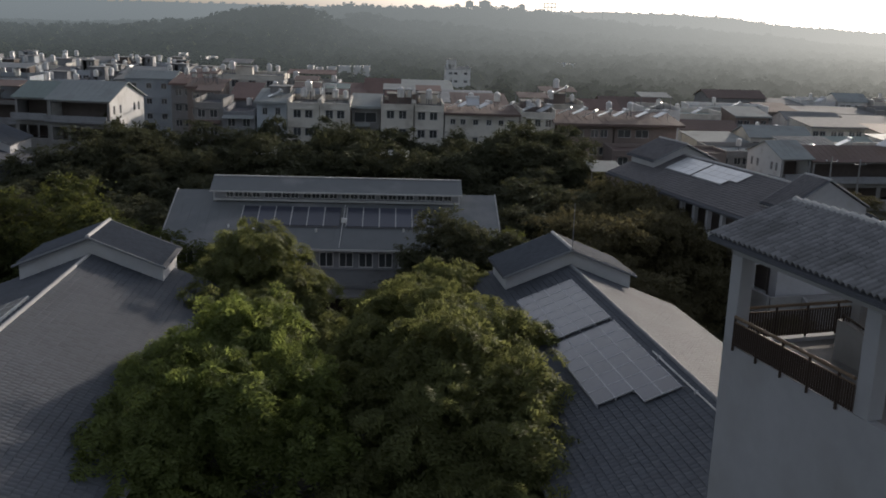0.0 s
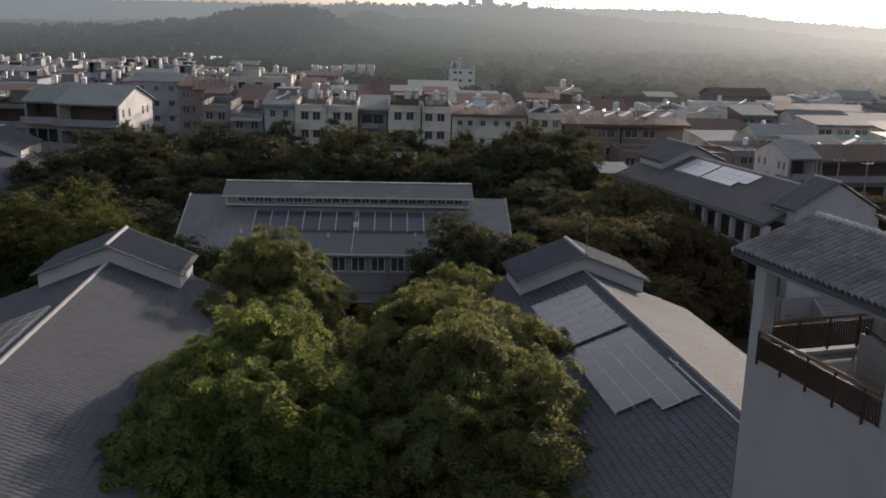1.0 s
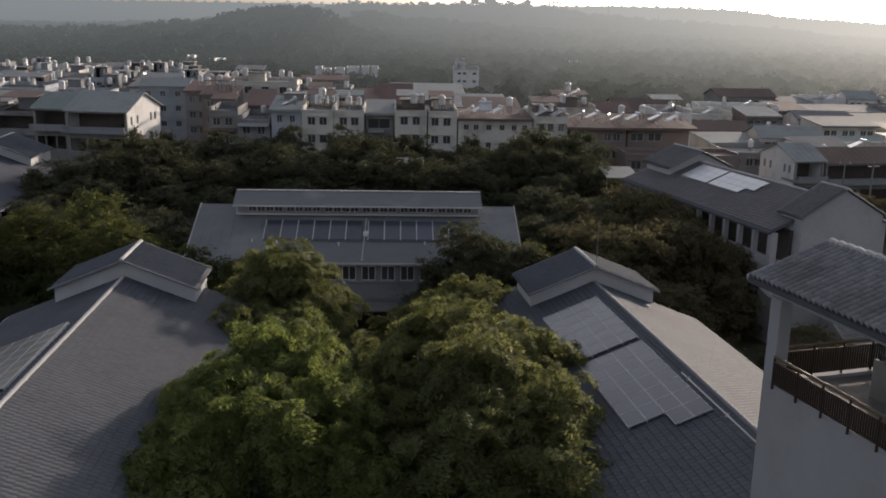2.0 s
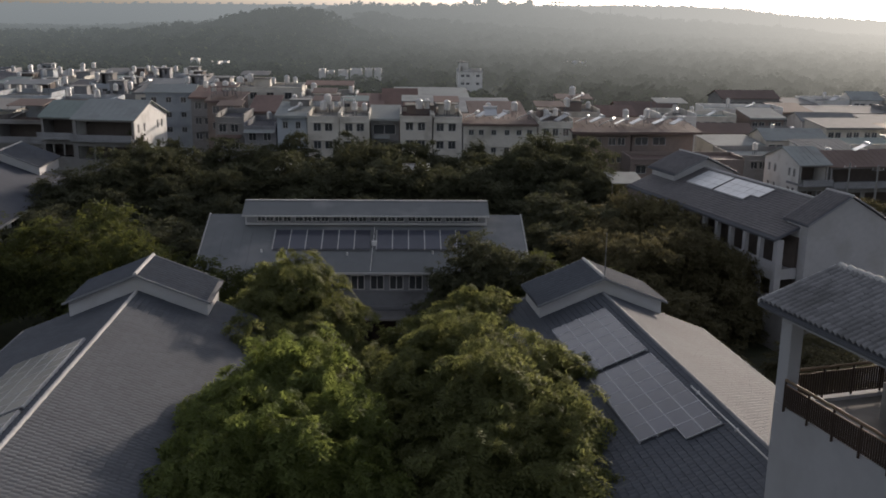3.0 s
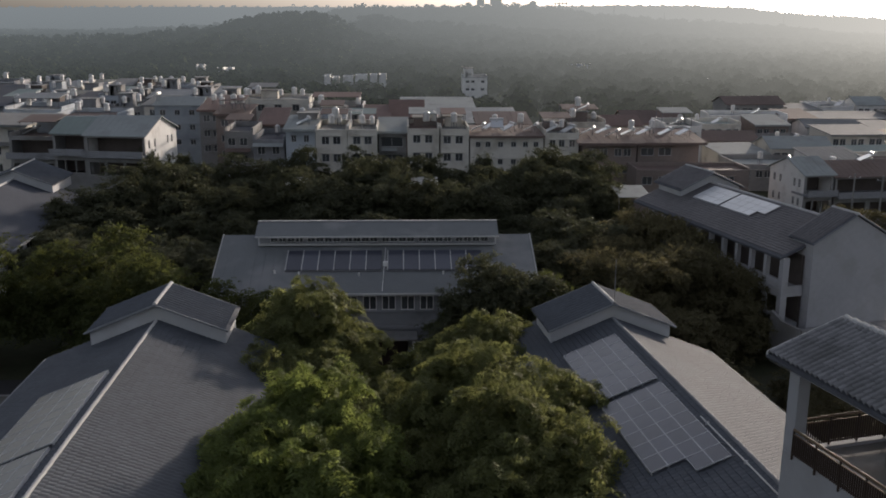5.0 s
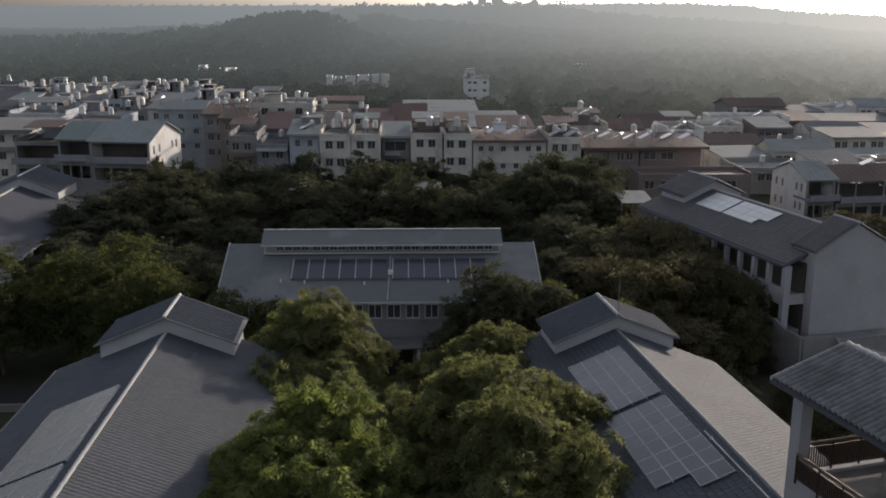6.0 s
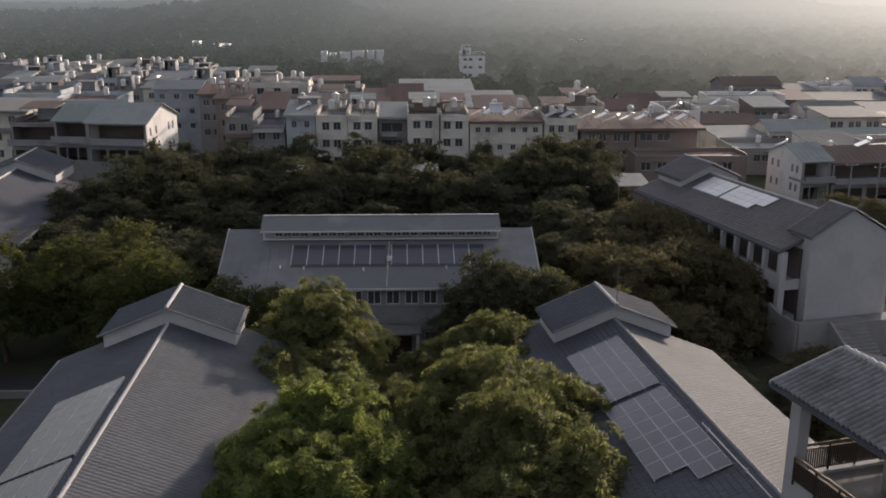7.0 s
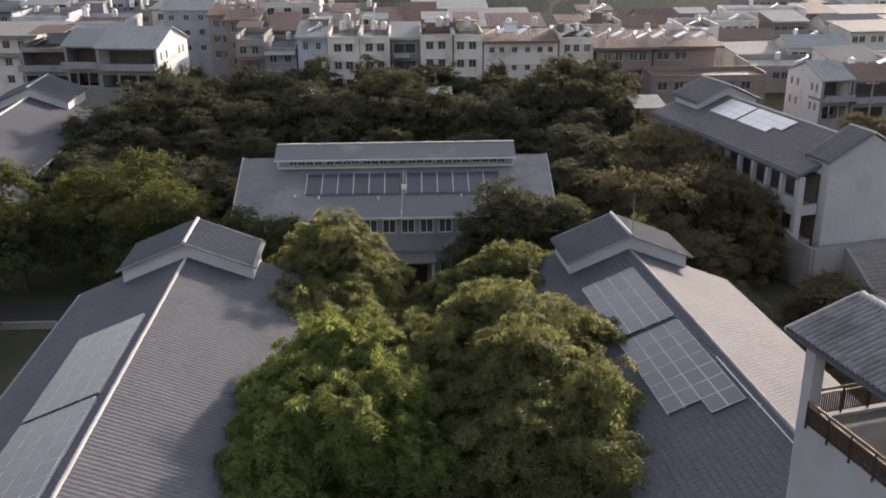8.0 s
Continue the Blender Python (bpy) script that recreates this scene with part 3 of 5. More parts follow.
def hall():
    h = thing("school_hall", "school hall with grey sheet roof and clerestory", "building", at=HALL)
    x0, x1, zr, k, half = -13.4, 13.4, 9.72, 0.4, 7.7
    ze = zr - k * half
    for s in (-1, 1):
        bm = prism(bmesh.new(), [(0, zr), (s * half, ze), (s * half, ze - 0.18), (0, zr - 0.18)], "x", x0, x1)
        r = part("roof_slope", bm, "sheet", h, "weathered grey sheet roof slope")
        for i in range(1, 34):
            x = x0 + (x1 - x0) * i / 34
            part("seam", prism(bmesh.new(), [(s * 2.0, zr - k * 2.0 + 0.022), (s * half, ze + 0.022), (s * half, ze + 0.002), (s * 2.0, zr - k * 2.0 + 0.002)], "x", x - 0.012, x + 0.012), "sheet", r)
    for x in (x0, x1):
        for s in (-1, 1):
            part("barge_board", prism(bmesh.new(), [(0, zr + 0.09), (s * (half + 0.05), ze + 0.07), (s * (half + 0.05), ze - 0.2), (0, zr - 0.2)], "x",
                                      x - 0.09 if x < 0 else x + 0.004, x - 0.004 if x < 0 else x + 0.09), "trim", h)
    part("gutter", boxes((x0, x1, -half - 0.16, -half - 0.004, ze - 0.2, ze - 0.04)), "trim", h)
    # clerestory
    m0, m1, mz = -10.1, 10.2, 10.95
    holes, x = [], 0.9
    while x < 19.3:
        for i in range(4):
            holes.append((x + i * 0.73, x + i * 0.73 + 0.64, 9.42, 9.94))
        x += 3.2
    mm = Matrix.Translation((m0, -1.55, 0))
    bm = wall_with_holes(bmesh.new(), m1 - m0, 8.9, 10.28, 0.14, holes, mm)
    # greyer than the back and ends, in place of eave shade
    wl = part("clerestory_wall", bm, "grey_and_shade_render", h)
    for q in holes:
        window(wl, mm @ Matrix.Translation((q[0], 0, q[2])), q[1] - q[0], q[3] - q[2], t=0.025)
    part("clerestory_back", boxes((m0, m1, 1.41, 1.55, 8.9, 10.28)), "plaster", h)
    for x in (m0 - 0.145, m1 + 0.005):
        part("clerestory_end", prism(bmesh.new(), [(-1.55, 8.85), (1.55, 8.85), (1.55, 10.26), (0, 10.8), (-1.55, 10.26)], "x", x, x + 0.14), "plaster", h)
    for s in (-1, 1):
        bm = prism(bmesh.new(), [(0, mz), (s * 2.15, mz - k * 2.15), (s * 2.15, mz - k * 2.15 - 0.12), (0, mz - 0.12)], "x", m0 - 0.3, m1 + 0.3)
        part("clerestory_roof", bm, "sheet", h)
        part("clerestory_gutter", boxes((m0 - 0.3, m1 + 0.3, s * 2.15 - (0.12 if s < 0 else -0.003), s * 2.15 + (-0.003 if s < 0 else 0.12), mz - k * 2.15 - 0.14, mz - k * 2.15 - 0.02)), "trim", h)
    part("ridge_cap", bevelled((m0 - 0.3, m1 + 0.3, -0.12, 0.12, mz - 0.02, mz + 0.06), width=0.02), "trim", h)
    part("ledge", bevelled((m0, m1, -1.95, -1.555, 9.2, 9.32), width=0.02), "trim", h, "pale ledge under the clerestory windows")
    # front, with the upper windows and the entrance below
    fw, yw, zt = 12.6, -7.0, ze + 0.1
    holes = []
    for i in range(-6, 10):
        c = -2.05 + 1.56 * i
        if -fw + 0.6 < c < fw - 0.6:
            holes.append((c + fw - 0.56, c + fw + 0.56, 4.95, 6.15))
    for c in (-9.6, -6.4, 4.6, 7.6, 10.4):
        holes.append((c + fw - 0.9, c + fw + 0.9, 0.9, 2.5))
    holes.append((fw - 1.6, fw + 2.6, 0.0, 2.9))
    mm = Matrix.Translation((-fw, yw, 0))
    bm = wall_with_holes(bmesh.new(), 2 * fw, 0, zt, 0.25, holes, mm)
    # front coloured greyer than the other walls to imitate its shade
    wl = part("wall", bm, "grey_and_shade_render", h)
    for q in holes[:-1]:
        window(wl, mm @ Matrix.Translation((q[0], 0, q[2])), q[1] - q[0], q[3] - q[2])
    for xa, xb in ((-1.5, 0.45), (0.55, 2.5)):
        part("door", boxes((xa, xb, yw + 0.1, yw + 0.16, 0.02, 2.5)), "rust", h, "dark brown double door")
    part("sill_band", bevelled((-fw, fw, yw - 0.12, yw - 0.003, 4.75, 4.9), width=0.02), "grey_and_shade_render", h)
    part("floor_band", bevelled((-fw, fw, yw - 0.1, yw - 0.003, 3.3, 3.6), width=0.02), "grey_and_shade_render", h)
    part("canopy", bevelled((-2.4, 3.4, yw - 2.2, yw - 0.104, 3.0, 3.18), width=0.02), "concrete", h)
    for x in (-2.1, 3.1):
        part("canopy_post", boxes((x - 0.12, x + 0.12, yw - 2.05, yw - 1.81, 0, 3.0)), "plaster", h)
    for x in (-fw, fw - 0.25):
        part("wall", prism(bmesh.new(), [(yw + 0.26, 0), (7.0, 0), (7.0, zt), (0, 9.4), (yw + 0.26, zt)], "x", x, x + 0.25), "plaster", h)
    part("wall", boxes((-fw + 0.26, fw - 0.26, 6.7, 6.95, 0, zt)), "plaster", h)
    part("conduit", tube(bmesh.new(), (0.75, -2.0, zr - 0.8 + 0.08), (0.55, -7.6, ze + 0.1), 0.028), "white", h)
    part("junction_box", bevelled((0.55, 1.0, -4.5, -4.1, 8.0, 8.35), width=0.02), "white", h)
    for x, y in ((-6.4, -5.4), (-1.4, -5.6), (5.6, -5.4), (-8.4, -5.2)):
        part("roof_vent", tube(bmesh.new(), (x, y, zr + k * y - 0.02), (x, y, zr + k * y + 0.25), 0.09, sides=8), "white", h)


hall()


def hall_panels():
    k = 0.4
    c = 1 / math.hypot(1, k)
    fr = Matrix.Translation((0, 0, 9.72)) @ Matrix(((1, 0, 0), (0, c, -k * c), (0, k * c, c))).to_4x4()
    bm = boxes((0.045, 1.295, -2.72, 0, 0, 0.035))
    cell = bpy.data.meshes.new("panel")
    bm.to_mesh(cell)
    bm.free()
    cell.materials.append(M["cell"])
    bm = boxes((-0.04, 0.04, -2.76, 0.04, -0.04, 0.05))
    bar = bpy.data.meshes.new("divider")
    bm.to_mesh(bar)
    bm.free()
    bar.materials.append(M["trim"])
    for start in (-7.55, 0.95):
        a = thing("solar_array", "row of dark solar panels with pale dividers on the hall roof", "solar panels", "rooftop solar arrays", at=HALL)
        for i in range(6):
            p = shared("panel", cell, a, fr @ Matrix.Translation((start + i * 1.335, -2.66, 0.14)))
            shared("divider", bar, p)
        for y in (-5.45, -2.6):
            bm = boxes((start, start + 8.0, y - 0.03, y + 0.03, 0.03, 0.12))
            bm.transform(fr)
            part("rail", bm, "steel_mast", a)


hall_panels()


# ---- stair tower with the open top ----
def stair_tower():
    ang = math.degrees(math.atan2(0.25, 0.968))   # local x runs away to the building's inside, local -y towards the viewer
    s = thing("stair_tower", "pale stair tower with open top, railings and tiled roof", "tower", at=(8.87, 23.68, 0), turn=ang)
    W, Lg = 4.34, 9.0
    zs, zt = 16.2, 18.6
    part("wall", boxes((0, 0.25, -Lg, 0, 0, zs)), "grey_plaster", s, "plain plastered outer wall")
    part("wall", boxes((W - 0.25, W, -Lg, 0, 0, zs)), "grey_plaster", s)
    part("wall", boxes((0.253, W - 0.253, -0.25, 0, 0, zs)), "grey_plaster", s)
    part("wall", boxes((0.253, W - 0.253, -Lg, -Lg + 0.25, 0, zs)), "grey_plaster", s)
    part("floor_slab", boxes((0.254, W - 0.254, -Lg + 0.254, -0.254, zs - 0.35, zs - 0.1)), "concrete", s)
    for x, y in ((0, -0.45), (W - 0.4, -0.45), (0, -5.4), (W - 0.4, -5.4), (0, -Lg), (W - 0.4, -Lg)):
        part("column", bevelled((x, x + 0.4, y, y + 0.45 if y > -1 else y + 0.45, zs, zt), width=0.015), "grey_plaster", s)
    part("beam", boxes((0.02, 0.3, -Lg, 0, zt, zt + 0.3)), "grey_plaster", s)
    part("beam", boxes((W - 0.3, W - 0.02, -Lg, 0, zt, zt + 0.3)), "grey_plaster", s)
    part("beam", boxes((0.31, W - 0.31, -0.3, 0, zt, zt + 0.3)), "grey_plaster", s)
    # roof
    k, zr, half = 0.335, 19.79, 2.17 + 0.32
    for side in (-1, 1):
        c = W / 2
        bm = prism(bmesh.new(), [(c, zr - 0.02), (c + side * half, zr - k * half - 0.02), (c + side * half, zr - k * half - 0.13), (c, zr - 0.13)], "y", -Lg - 0.6, 0.65)
        r = part("roof_slope", bm, "slab", s)
        fr = Matrix.Translation((c, 0, 0)) @ slope_frame(side, zr, 0.65 if side < 0 else -Lg - 0.6, k)
        dn = half * math.hypot(1, k)
        if side < 0:
            near = [(x * 0.21, q * 0.26) for q in range(10) for x in range(29)]
            tile_pieces(r, fr, near, 0.21, 0.26)
            tile_field("roof_tiles", r, fr, Lg + 1.2, dn, 0.21, 0.26, keep=lambda x, d: x > 6.05, material="tile_pale", stagger=False, roll=0.115, lap=0.016)
        else:
            tile_field("roof_tiles", s, fr, Lg + 1.2, dn, 0.21, 0.26, material="tile_pale", stagger=False, roll=0.115, lap=0.016)
    part("fascia", boxes((c - half - 0.04, c - half - 0.003, -Lg - 0.6, 0.65, zr - k * half - 0.12, zr - k * half - 0.05)), "slab", s)
    ridge_tiles(s, -Lg - 0.6, 0.65, c, zr + 0.05)
    for side in (-1, 1):
        part("barge_board", prism(bmesh.new(), [(c, zr + 0.06), (c + side * half, zr - k * half + 0.06), (c + side * half, zr - k * half - 0.06), (c, zr - 0.06)], "y", 0.653, 0.71), "trim", s)

    # railings
    def railing(p, q, z, h, step=0.082, drop=0.0):
        p, q = Vector((*p, z)), Vector((*q, z))
        n = max(2, int((q - p).length / step))
        g = thing("railing", "dark bronze metal railing with brown handrail", "railing", "tower railings")
        g.matrix_basis = s.matrix_basis.copy()
        up = Vector((0, 0, 1))
        part("handrail", tube(bmesh.new(), p + up * h, q + up * h, 0.045, sides=8), "rail_top", g)
        part("upper_bar", tube(bmesh.new(), p + up * (h - 0.14), q + up * (h - 0.14), 0.022), "rail_top", g)
        part("lower_bar", tube(bmesh.new(), p + up * 0.12, q + up * 0.12, 0.022), "rail", g)
        for i in range(n + 1):
            a = p.lerp(q, i / n)
            big = i % 12 == 0
            part("post" if big else "baluster", tube(bmesh.new(), a - up * (drop if big else -0.06), a + up * (h - 0.02 if big else h - 0.15), 0.038 if big else 0.027, sides=5), "rail", g)

    railing((-0.05, -0.5), (-0.05, -4.95), zs, 0.82, drop=0.1)
    railing((0.5, -0.12), (W - 0.45, -0.12), zs, 0.9)
    railing((W - 0.1, -0.5), (W - 0.1, -4.95), zs, 0.9)
    # stair flight parapet inside
    bm = prism(bmesh.new(), [(-1.6, zs - 0.1), (-4.9, zs - 0.1), (-4.9, zs + 0.35), (-1.9, zs + 0.95), (-1.6, zs + 0.95)], "x", 2.2, 2.32)
    part("stair_parapet", bm, "concrete", s)
    part("stair_handrail", tube(bmesh.new(), (2.26, -1.7, zs + 1.12), (2.26, -4.85, zs + 0.52), 0.035, sides=8), "rail", s)
    for y in (-1.75, -2.75, -3.75, -4.75):
        zb = zs + 0.95 if y > -1.9 else zs + 0.35 + 0.6 * (y + 4.9) / 3.0
        part("handrail_post", tube(bmesh.new(), (2.26, y, zb - 0.02), (2.26, y, zb + 0.17), 0.025, sides=6), "rail", s)


stair_tower()


# ---- neighbouring wing with stepped end ----
def end_wing():
    ang = math.degrees(math.atan2(2.7, 10.7))
    at = (30.45, 94.28, 0)
    w = thing("school_wing", "grey roofed school wing with open corridors and blank gable end", "building", "school wings", at=at, turn=ang)
    zr, k, half = 11.55, 0.4, 6.3
    for s in (-1, 1):
        bm = prism(bmesh.new(), [(0, zr), (s * half, zr - k * half), (s * half, zr - k * half - 0.2), (0, zr - 0.2)], "y", -19.2, 7)
        part("roof_slope", bm, "slab", w)
        fr = slope_frame(s, zr + 0.02, -19.2 if s > 0 else 7, k)
        # these tiles carry the veil's brightness in their colour
        tile_field("roof_tiles", w, fr, 26.2, half * math.hypot(1, k), 0.3, 0.34, stagger=False, material="veil_tile", label="roof tiles coloured lighter and browner in place of a bright veil")
    part("ridge_cap", tube(bmesh.new(), (0, -17, zr + 0.05), (0, 2, zr + 0.05), 0.12, sides=8), "trim", w)
    # dark wall colour stands in for the corridor's shade
    part("wall", boxes((-3.9, -3.65, -18.8, 4.6, 0, 9.6)), "shade_render", w, "classroom wall inside the corridor, coloured dark in place of shade")
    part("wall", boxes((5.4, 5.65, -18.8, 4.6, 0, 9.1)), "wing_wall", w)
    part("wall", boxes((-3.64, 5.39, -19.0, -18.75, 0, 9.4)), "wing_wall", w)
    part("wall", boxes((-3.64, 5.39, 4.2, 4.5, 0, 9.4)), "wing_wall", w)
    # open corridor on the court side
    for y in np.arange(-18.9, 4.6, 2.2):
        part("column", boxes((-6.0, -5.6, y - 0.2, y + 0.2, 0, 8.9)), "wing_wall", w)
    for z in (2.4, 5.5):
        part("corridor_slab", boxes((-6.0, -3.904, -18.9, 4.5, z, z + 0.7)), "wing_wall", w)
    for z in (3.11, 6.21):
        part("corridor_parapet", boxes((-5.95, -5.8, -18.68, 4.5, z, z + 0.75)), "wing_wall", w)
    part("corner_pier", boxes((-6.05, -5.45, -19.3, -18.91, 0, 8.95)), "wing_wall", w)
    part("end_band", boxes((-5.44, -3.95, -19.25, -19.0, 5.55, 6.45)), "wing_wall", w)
    # blank gable block with its own raised roof
    zm, km = 12.6, 0.56
    bm = prism(bmesh.new(), [(-3.95, 0), (3.95, 0), (3.95, zm - km * 3.95 - 0.15), (0, zm - 0.15), (-3.95, zm - km * 3.95 - 0.15)], "y", -20.2, -19.3)
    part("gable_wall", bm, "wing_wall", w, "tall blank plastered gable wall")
    monitor(w, -20.05, -17.4, 3.78, zm, zr, 0.2, k=km, sheet="veil_tile")
    monitor(w, 2.1, 6.8, 3.3, 12.66, zr, 0.35, k=0.45, sheet="veil_tile")
    # terrace
    part("terrace", boxes((-6.2, 9, -22.6, -20.3, 0, 3.0)), "concrete", w)
    part("terrace_kerb", boxes((-3.2, 9, -22.6, -22.4, 3.003, 3.3)), "concrete", w)
    part("stair_parapet", prism(bmesh.new(), [(-22.7, 0), (-22.7, 3.9), (-20.5, 3.9), (-18.95, 4.4), (-18.95, 0)], "x", -6.6, -6.35), "concrete", w)
    part("stair_parapet", prism(bmesh.new(), [(-26.6, 0), (-26.6, 1.4), (-23.0, 3.7), (-22.61, 3.7), (-22.61, 0)], "x", -3.45, -3.2), "concrete", w)
    part("stair_parapet", boxes((-6.34, -3.46, -22.85, -22.61, 0, 3.8)), "concrete", w)
    for i in range(12):
        part("step", boxes((-3.19, 0.4, -22.61 - 0.32 * (i + 1), -22.61 - 0.32 * i, 0, 2.8 - 0.22 * i)), "concrete", w)
    part("lower_terrace", boxes((-9.5, 9, -30, -26.7, 0, 0.6)), "concrete", w)
    # both arrays use the glass with painted sky reflection
    solar_array("upper solar array with sky glare painted pale on the neighbouring wing", at, ang, zr, -1, 0.5, 3, 4, 0.35, 0.9, 1.16, face="sky_glare")
    solar_array("lower solar array with stepped edge and sky glare painted pale on the neighbouring wing", at, ang, zr, -1, 0.5, 3, 5, -4.6, 0.9, 1.24, skip=((2, 4),), face="sky_glare")


end_wing()


# ---- far wing on the other side ----
school_wing("school wing half hidden by dark trees", (-48.6, 113, 0), 4.0, 9.5, 7.2, -26, (0, 2), (-1.5, 6.5, 4.2, 10.6), tiled=False)


# ---- trees ----
def leaf_cloud(rng, lobes, count, spray, leaflet, per, droop=0.55, shell=0.6, each=22, clump=0.42):
    """Leafy sprays over a crown of lobes (x, y, z, rx, ry, rz): each spray is a short twig line set with small leaves."""
    lobes = [s for l in lobes for s in (l, *[(l[0] + l[3] * u[0], l[1] + l[4] * u[1], l[2] + l[5] * u[2], l[3] * q, l[4] * q, l[5] * q * 0.8)
             for u, q in ((v / np.linalg.norm(v) * 0.82, rng.uniform(0.28, 0.5)) for v in rng.normal(size=(7, 3)) + np.array((0, 0, 0.5)))])]
    vol = np.array([(l[3] * l[4] * l[5]) ** (2 / 3) for l in lobes])
    groups = max(12, count // each)
    gp = rng.choice(len(lobes), groups, p=vol / vol.sum())
    L = np.array(lobes)[gp]
    gd = rng.normal(size=(groups, 3))
    gd /= np.linalg.norm(gd, axis=1, keepdims=True)
    gd[:, 2] = np.where(gd[:, 2] < -0.35, -gd[:, 2], gd[:, 2])
    rad = 1 - shell * rng.random(groups) ** 2.2
    bump = np.array([noise.noise(Vector(v) * 2.3 + Vector((float(p), 0, 0))) for v, p in zip(gd.tolist(), gp)])
    centre = L[:, :3] + gd * L[:, 3:] * (rad * (1 + 0.42 * bump))[:, None]
    pick = rng.integers(0, groups, count)
    d = gd[pick]
    base = centre[pick] + rng.normal(size=(count, 3)) * np.array((1, 1, 0.42)) * clump
    axis = d * 0.9 + rng.normal(size=(count, 3)) * 0.45
    axis[:, 2] = axis[:, 2] * 0.6 + 0.1
    axis /= np.linalg.norm(axis, axis=1, keepdims=True)
    upn = rng.normal(size=(count, 3)) * 0.35 + np.array((0, 0, 1.0))
    side = np.cross(axis, upn)
    side /= np.linalg.norm(side, axis=1, keepdims=True)
    verts = []
    size = spray * rng.uniform(0.55, 1.35, count)
    for i in range(per):
        t = (i + 0.5) / per
        sg = 1 if i % 2 else -1
        root = base + axis * (size * t)[:, None] - np.array((0, 0, 1)) * (size * droop * t * t)[:, None]
        dirn = axis * 0.6 + side * sg * 0.85 - np.array((0, 0, 1)) * (0.25 + 0.5 * t) * droop + rng.normal(size=(count, 3)) * 0.22
        dirn /= np.linalg.norm(dirn, axis=1, keepdims=True)
        wide = np.cross(dirn, upn + rng.normal(size=(count, 3)) * 0.4)
        wide /= np.linalg.norm(wide, axis=1, keepdims=True) + 1e-9
        ll = (leaflet * rng.uniform(0.7, 1.3, count) * (1.15 - 0.6 * t))[:, None]
        verts.append(np.stack([root, root + dirn * ll * 0.5 + wide * ll * 0.24, root + dirn * ll - np.array((0, 0, 1)) * ll * 0.15, root + dirn * ll * 0.5 - wide * ll * 0.24], 1))
    return np.concatenate(verts).reshape(-1, 3)


def frond_cloud(rng, lobes, fronds, sprays, leaflet, per=9):
    """A crown of arching, drooping fronds over its lobes: each a flat fan of twigs, and each twig set with small leaves."""
    L = np.array(lobes)
    vol = (L[:, 3] * L[:, 4] * L[:, 5]) ** (2 / 3)
    gp = rng.choice(len(L), fronds, p=vol / vol.sum())
    G = L[gp]
    gd = rng.normal(size=(fronds, 3)) + np.array((0, 0, 0.35))
    gd /= np.linalg.norm(gd, axis=1, keepdims=True)
    gd[:, 2] = np.where(gd[:, 2] < -0.3, -gd[:, 2], gd[:, 2])
    rough = np.array([noise.noise(Vector(v) * 2.0 + Vector((float(p) * 3.1, 0, 0))) for v, p in zip(gd.tolist(), gp)])
    deep = rng.random(fronds) < 0.38
    rad = np.where(deep, rng.uniform(0.4, 0.75, fronds), rng.uniform(0.78, 1.16, fronds) + 0.3 * rough + 0.25 * (rng.random(fronds) < 0.12))
    tip = G[:, :3] + gd * G[:, 3:] * rad[:, None]
    run = gd * np.array((1, 1, 0.3)) + rng.normal(size=(fronds, 3)) * 0.25
    run[:, 2] = np.clip(run[:, 2] + 0.08, -0.1, 0.5)
    run /= np.linalg.norm(run, axis=1, keepdims=True)
    fan = np.cross(run, np.array((0, 0, 1.0)) + rng.normal(size=(fronds, 3)) * 0.2)
    fan /= np.linalg.norm(fan, axis=1, keepdims=True)
    lift = np.cross(fan, run)
    flen = rng.uniform(0.6, 1.3, fronds)
    n = fronds * sprays
    g = np.repeat(np.arange(fronds), sprays)
    s = rng.random(n) ** 0.8
    w = rng.uniform(-1, 1, n) * (0.4 - 0.24 * s)
    up = np.array((0, 0, 1.0))
    base = tip[g] + run[g] * ((s - 0.6) * flen[g])[:, None] + fan[g] * w[:, None] + lift[g] * (rng.normal(size=n) * 0.1)[:, None] - up * ((s ** 2) * flen[g] * 0.34 + w * w * 0.5)[:, None]
    axis = run[g] + fan[g] * (np.sign(w) * 0.6)[:, None] - up * (0.1 + 0.55 * s)[:, None] + rng.normal(size=(n, 3)) * 0.18
    axis /= np.linalg.norm(axis, axis=1, keepdims=True)
    flat = lift[g] + rng.normal(size=(n, 3)) * 0.2
    side = np.cross(axis, flat)
    side /= np.linalg.norm(side, axis=1, keepdims=True)
    size = rng.uniform(0.4, 0.75, n)
    # each spray is one feather: leaflets set in turn to both sides of a bent rachis
    rachis = [base + axis * (size * q)[:, None] - up * (size * 0.45 * q * q)[:, None] for q in (i / per for i in range(per + 1))]
    verts = list(rachis)
    for i in range(per):
        sg = 1 if i % 2 else -1
        ll = (leaflet * rng.uniform(0.8, 1.2, n) * (0.55 + 0.9 * math.sin(math.pi * (0.2 + 0.75 * i / per))))[:, None]
        dirn = axis * 0.5 + side * sg * 0.9 - up * 0.2 + rng.normal(size=(n, 3)) * 0.12
        verts += [rachis[i] + dirn * ll * 0.55 - axis * ll * 0.12, rachis[i] + dirn * ll - up * ll * 0.1]
    stem = per + 1
    faces = np.array([(i, stem + 2 * i, stem + 2 * i + 1, i + 1) for i in range(per)])
    count = 3 * per + 1
    return np.stack(verts, 1).reshape(-1, 3), (faces[None] + count * np.arange(n)[:, None, None]).reshape(-1)


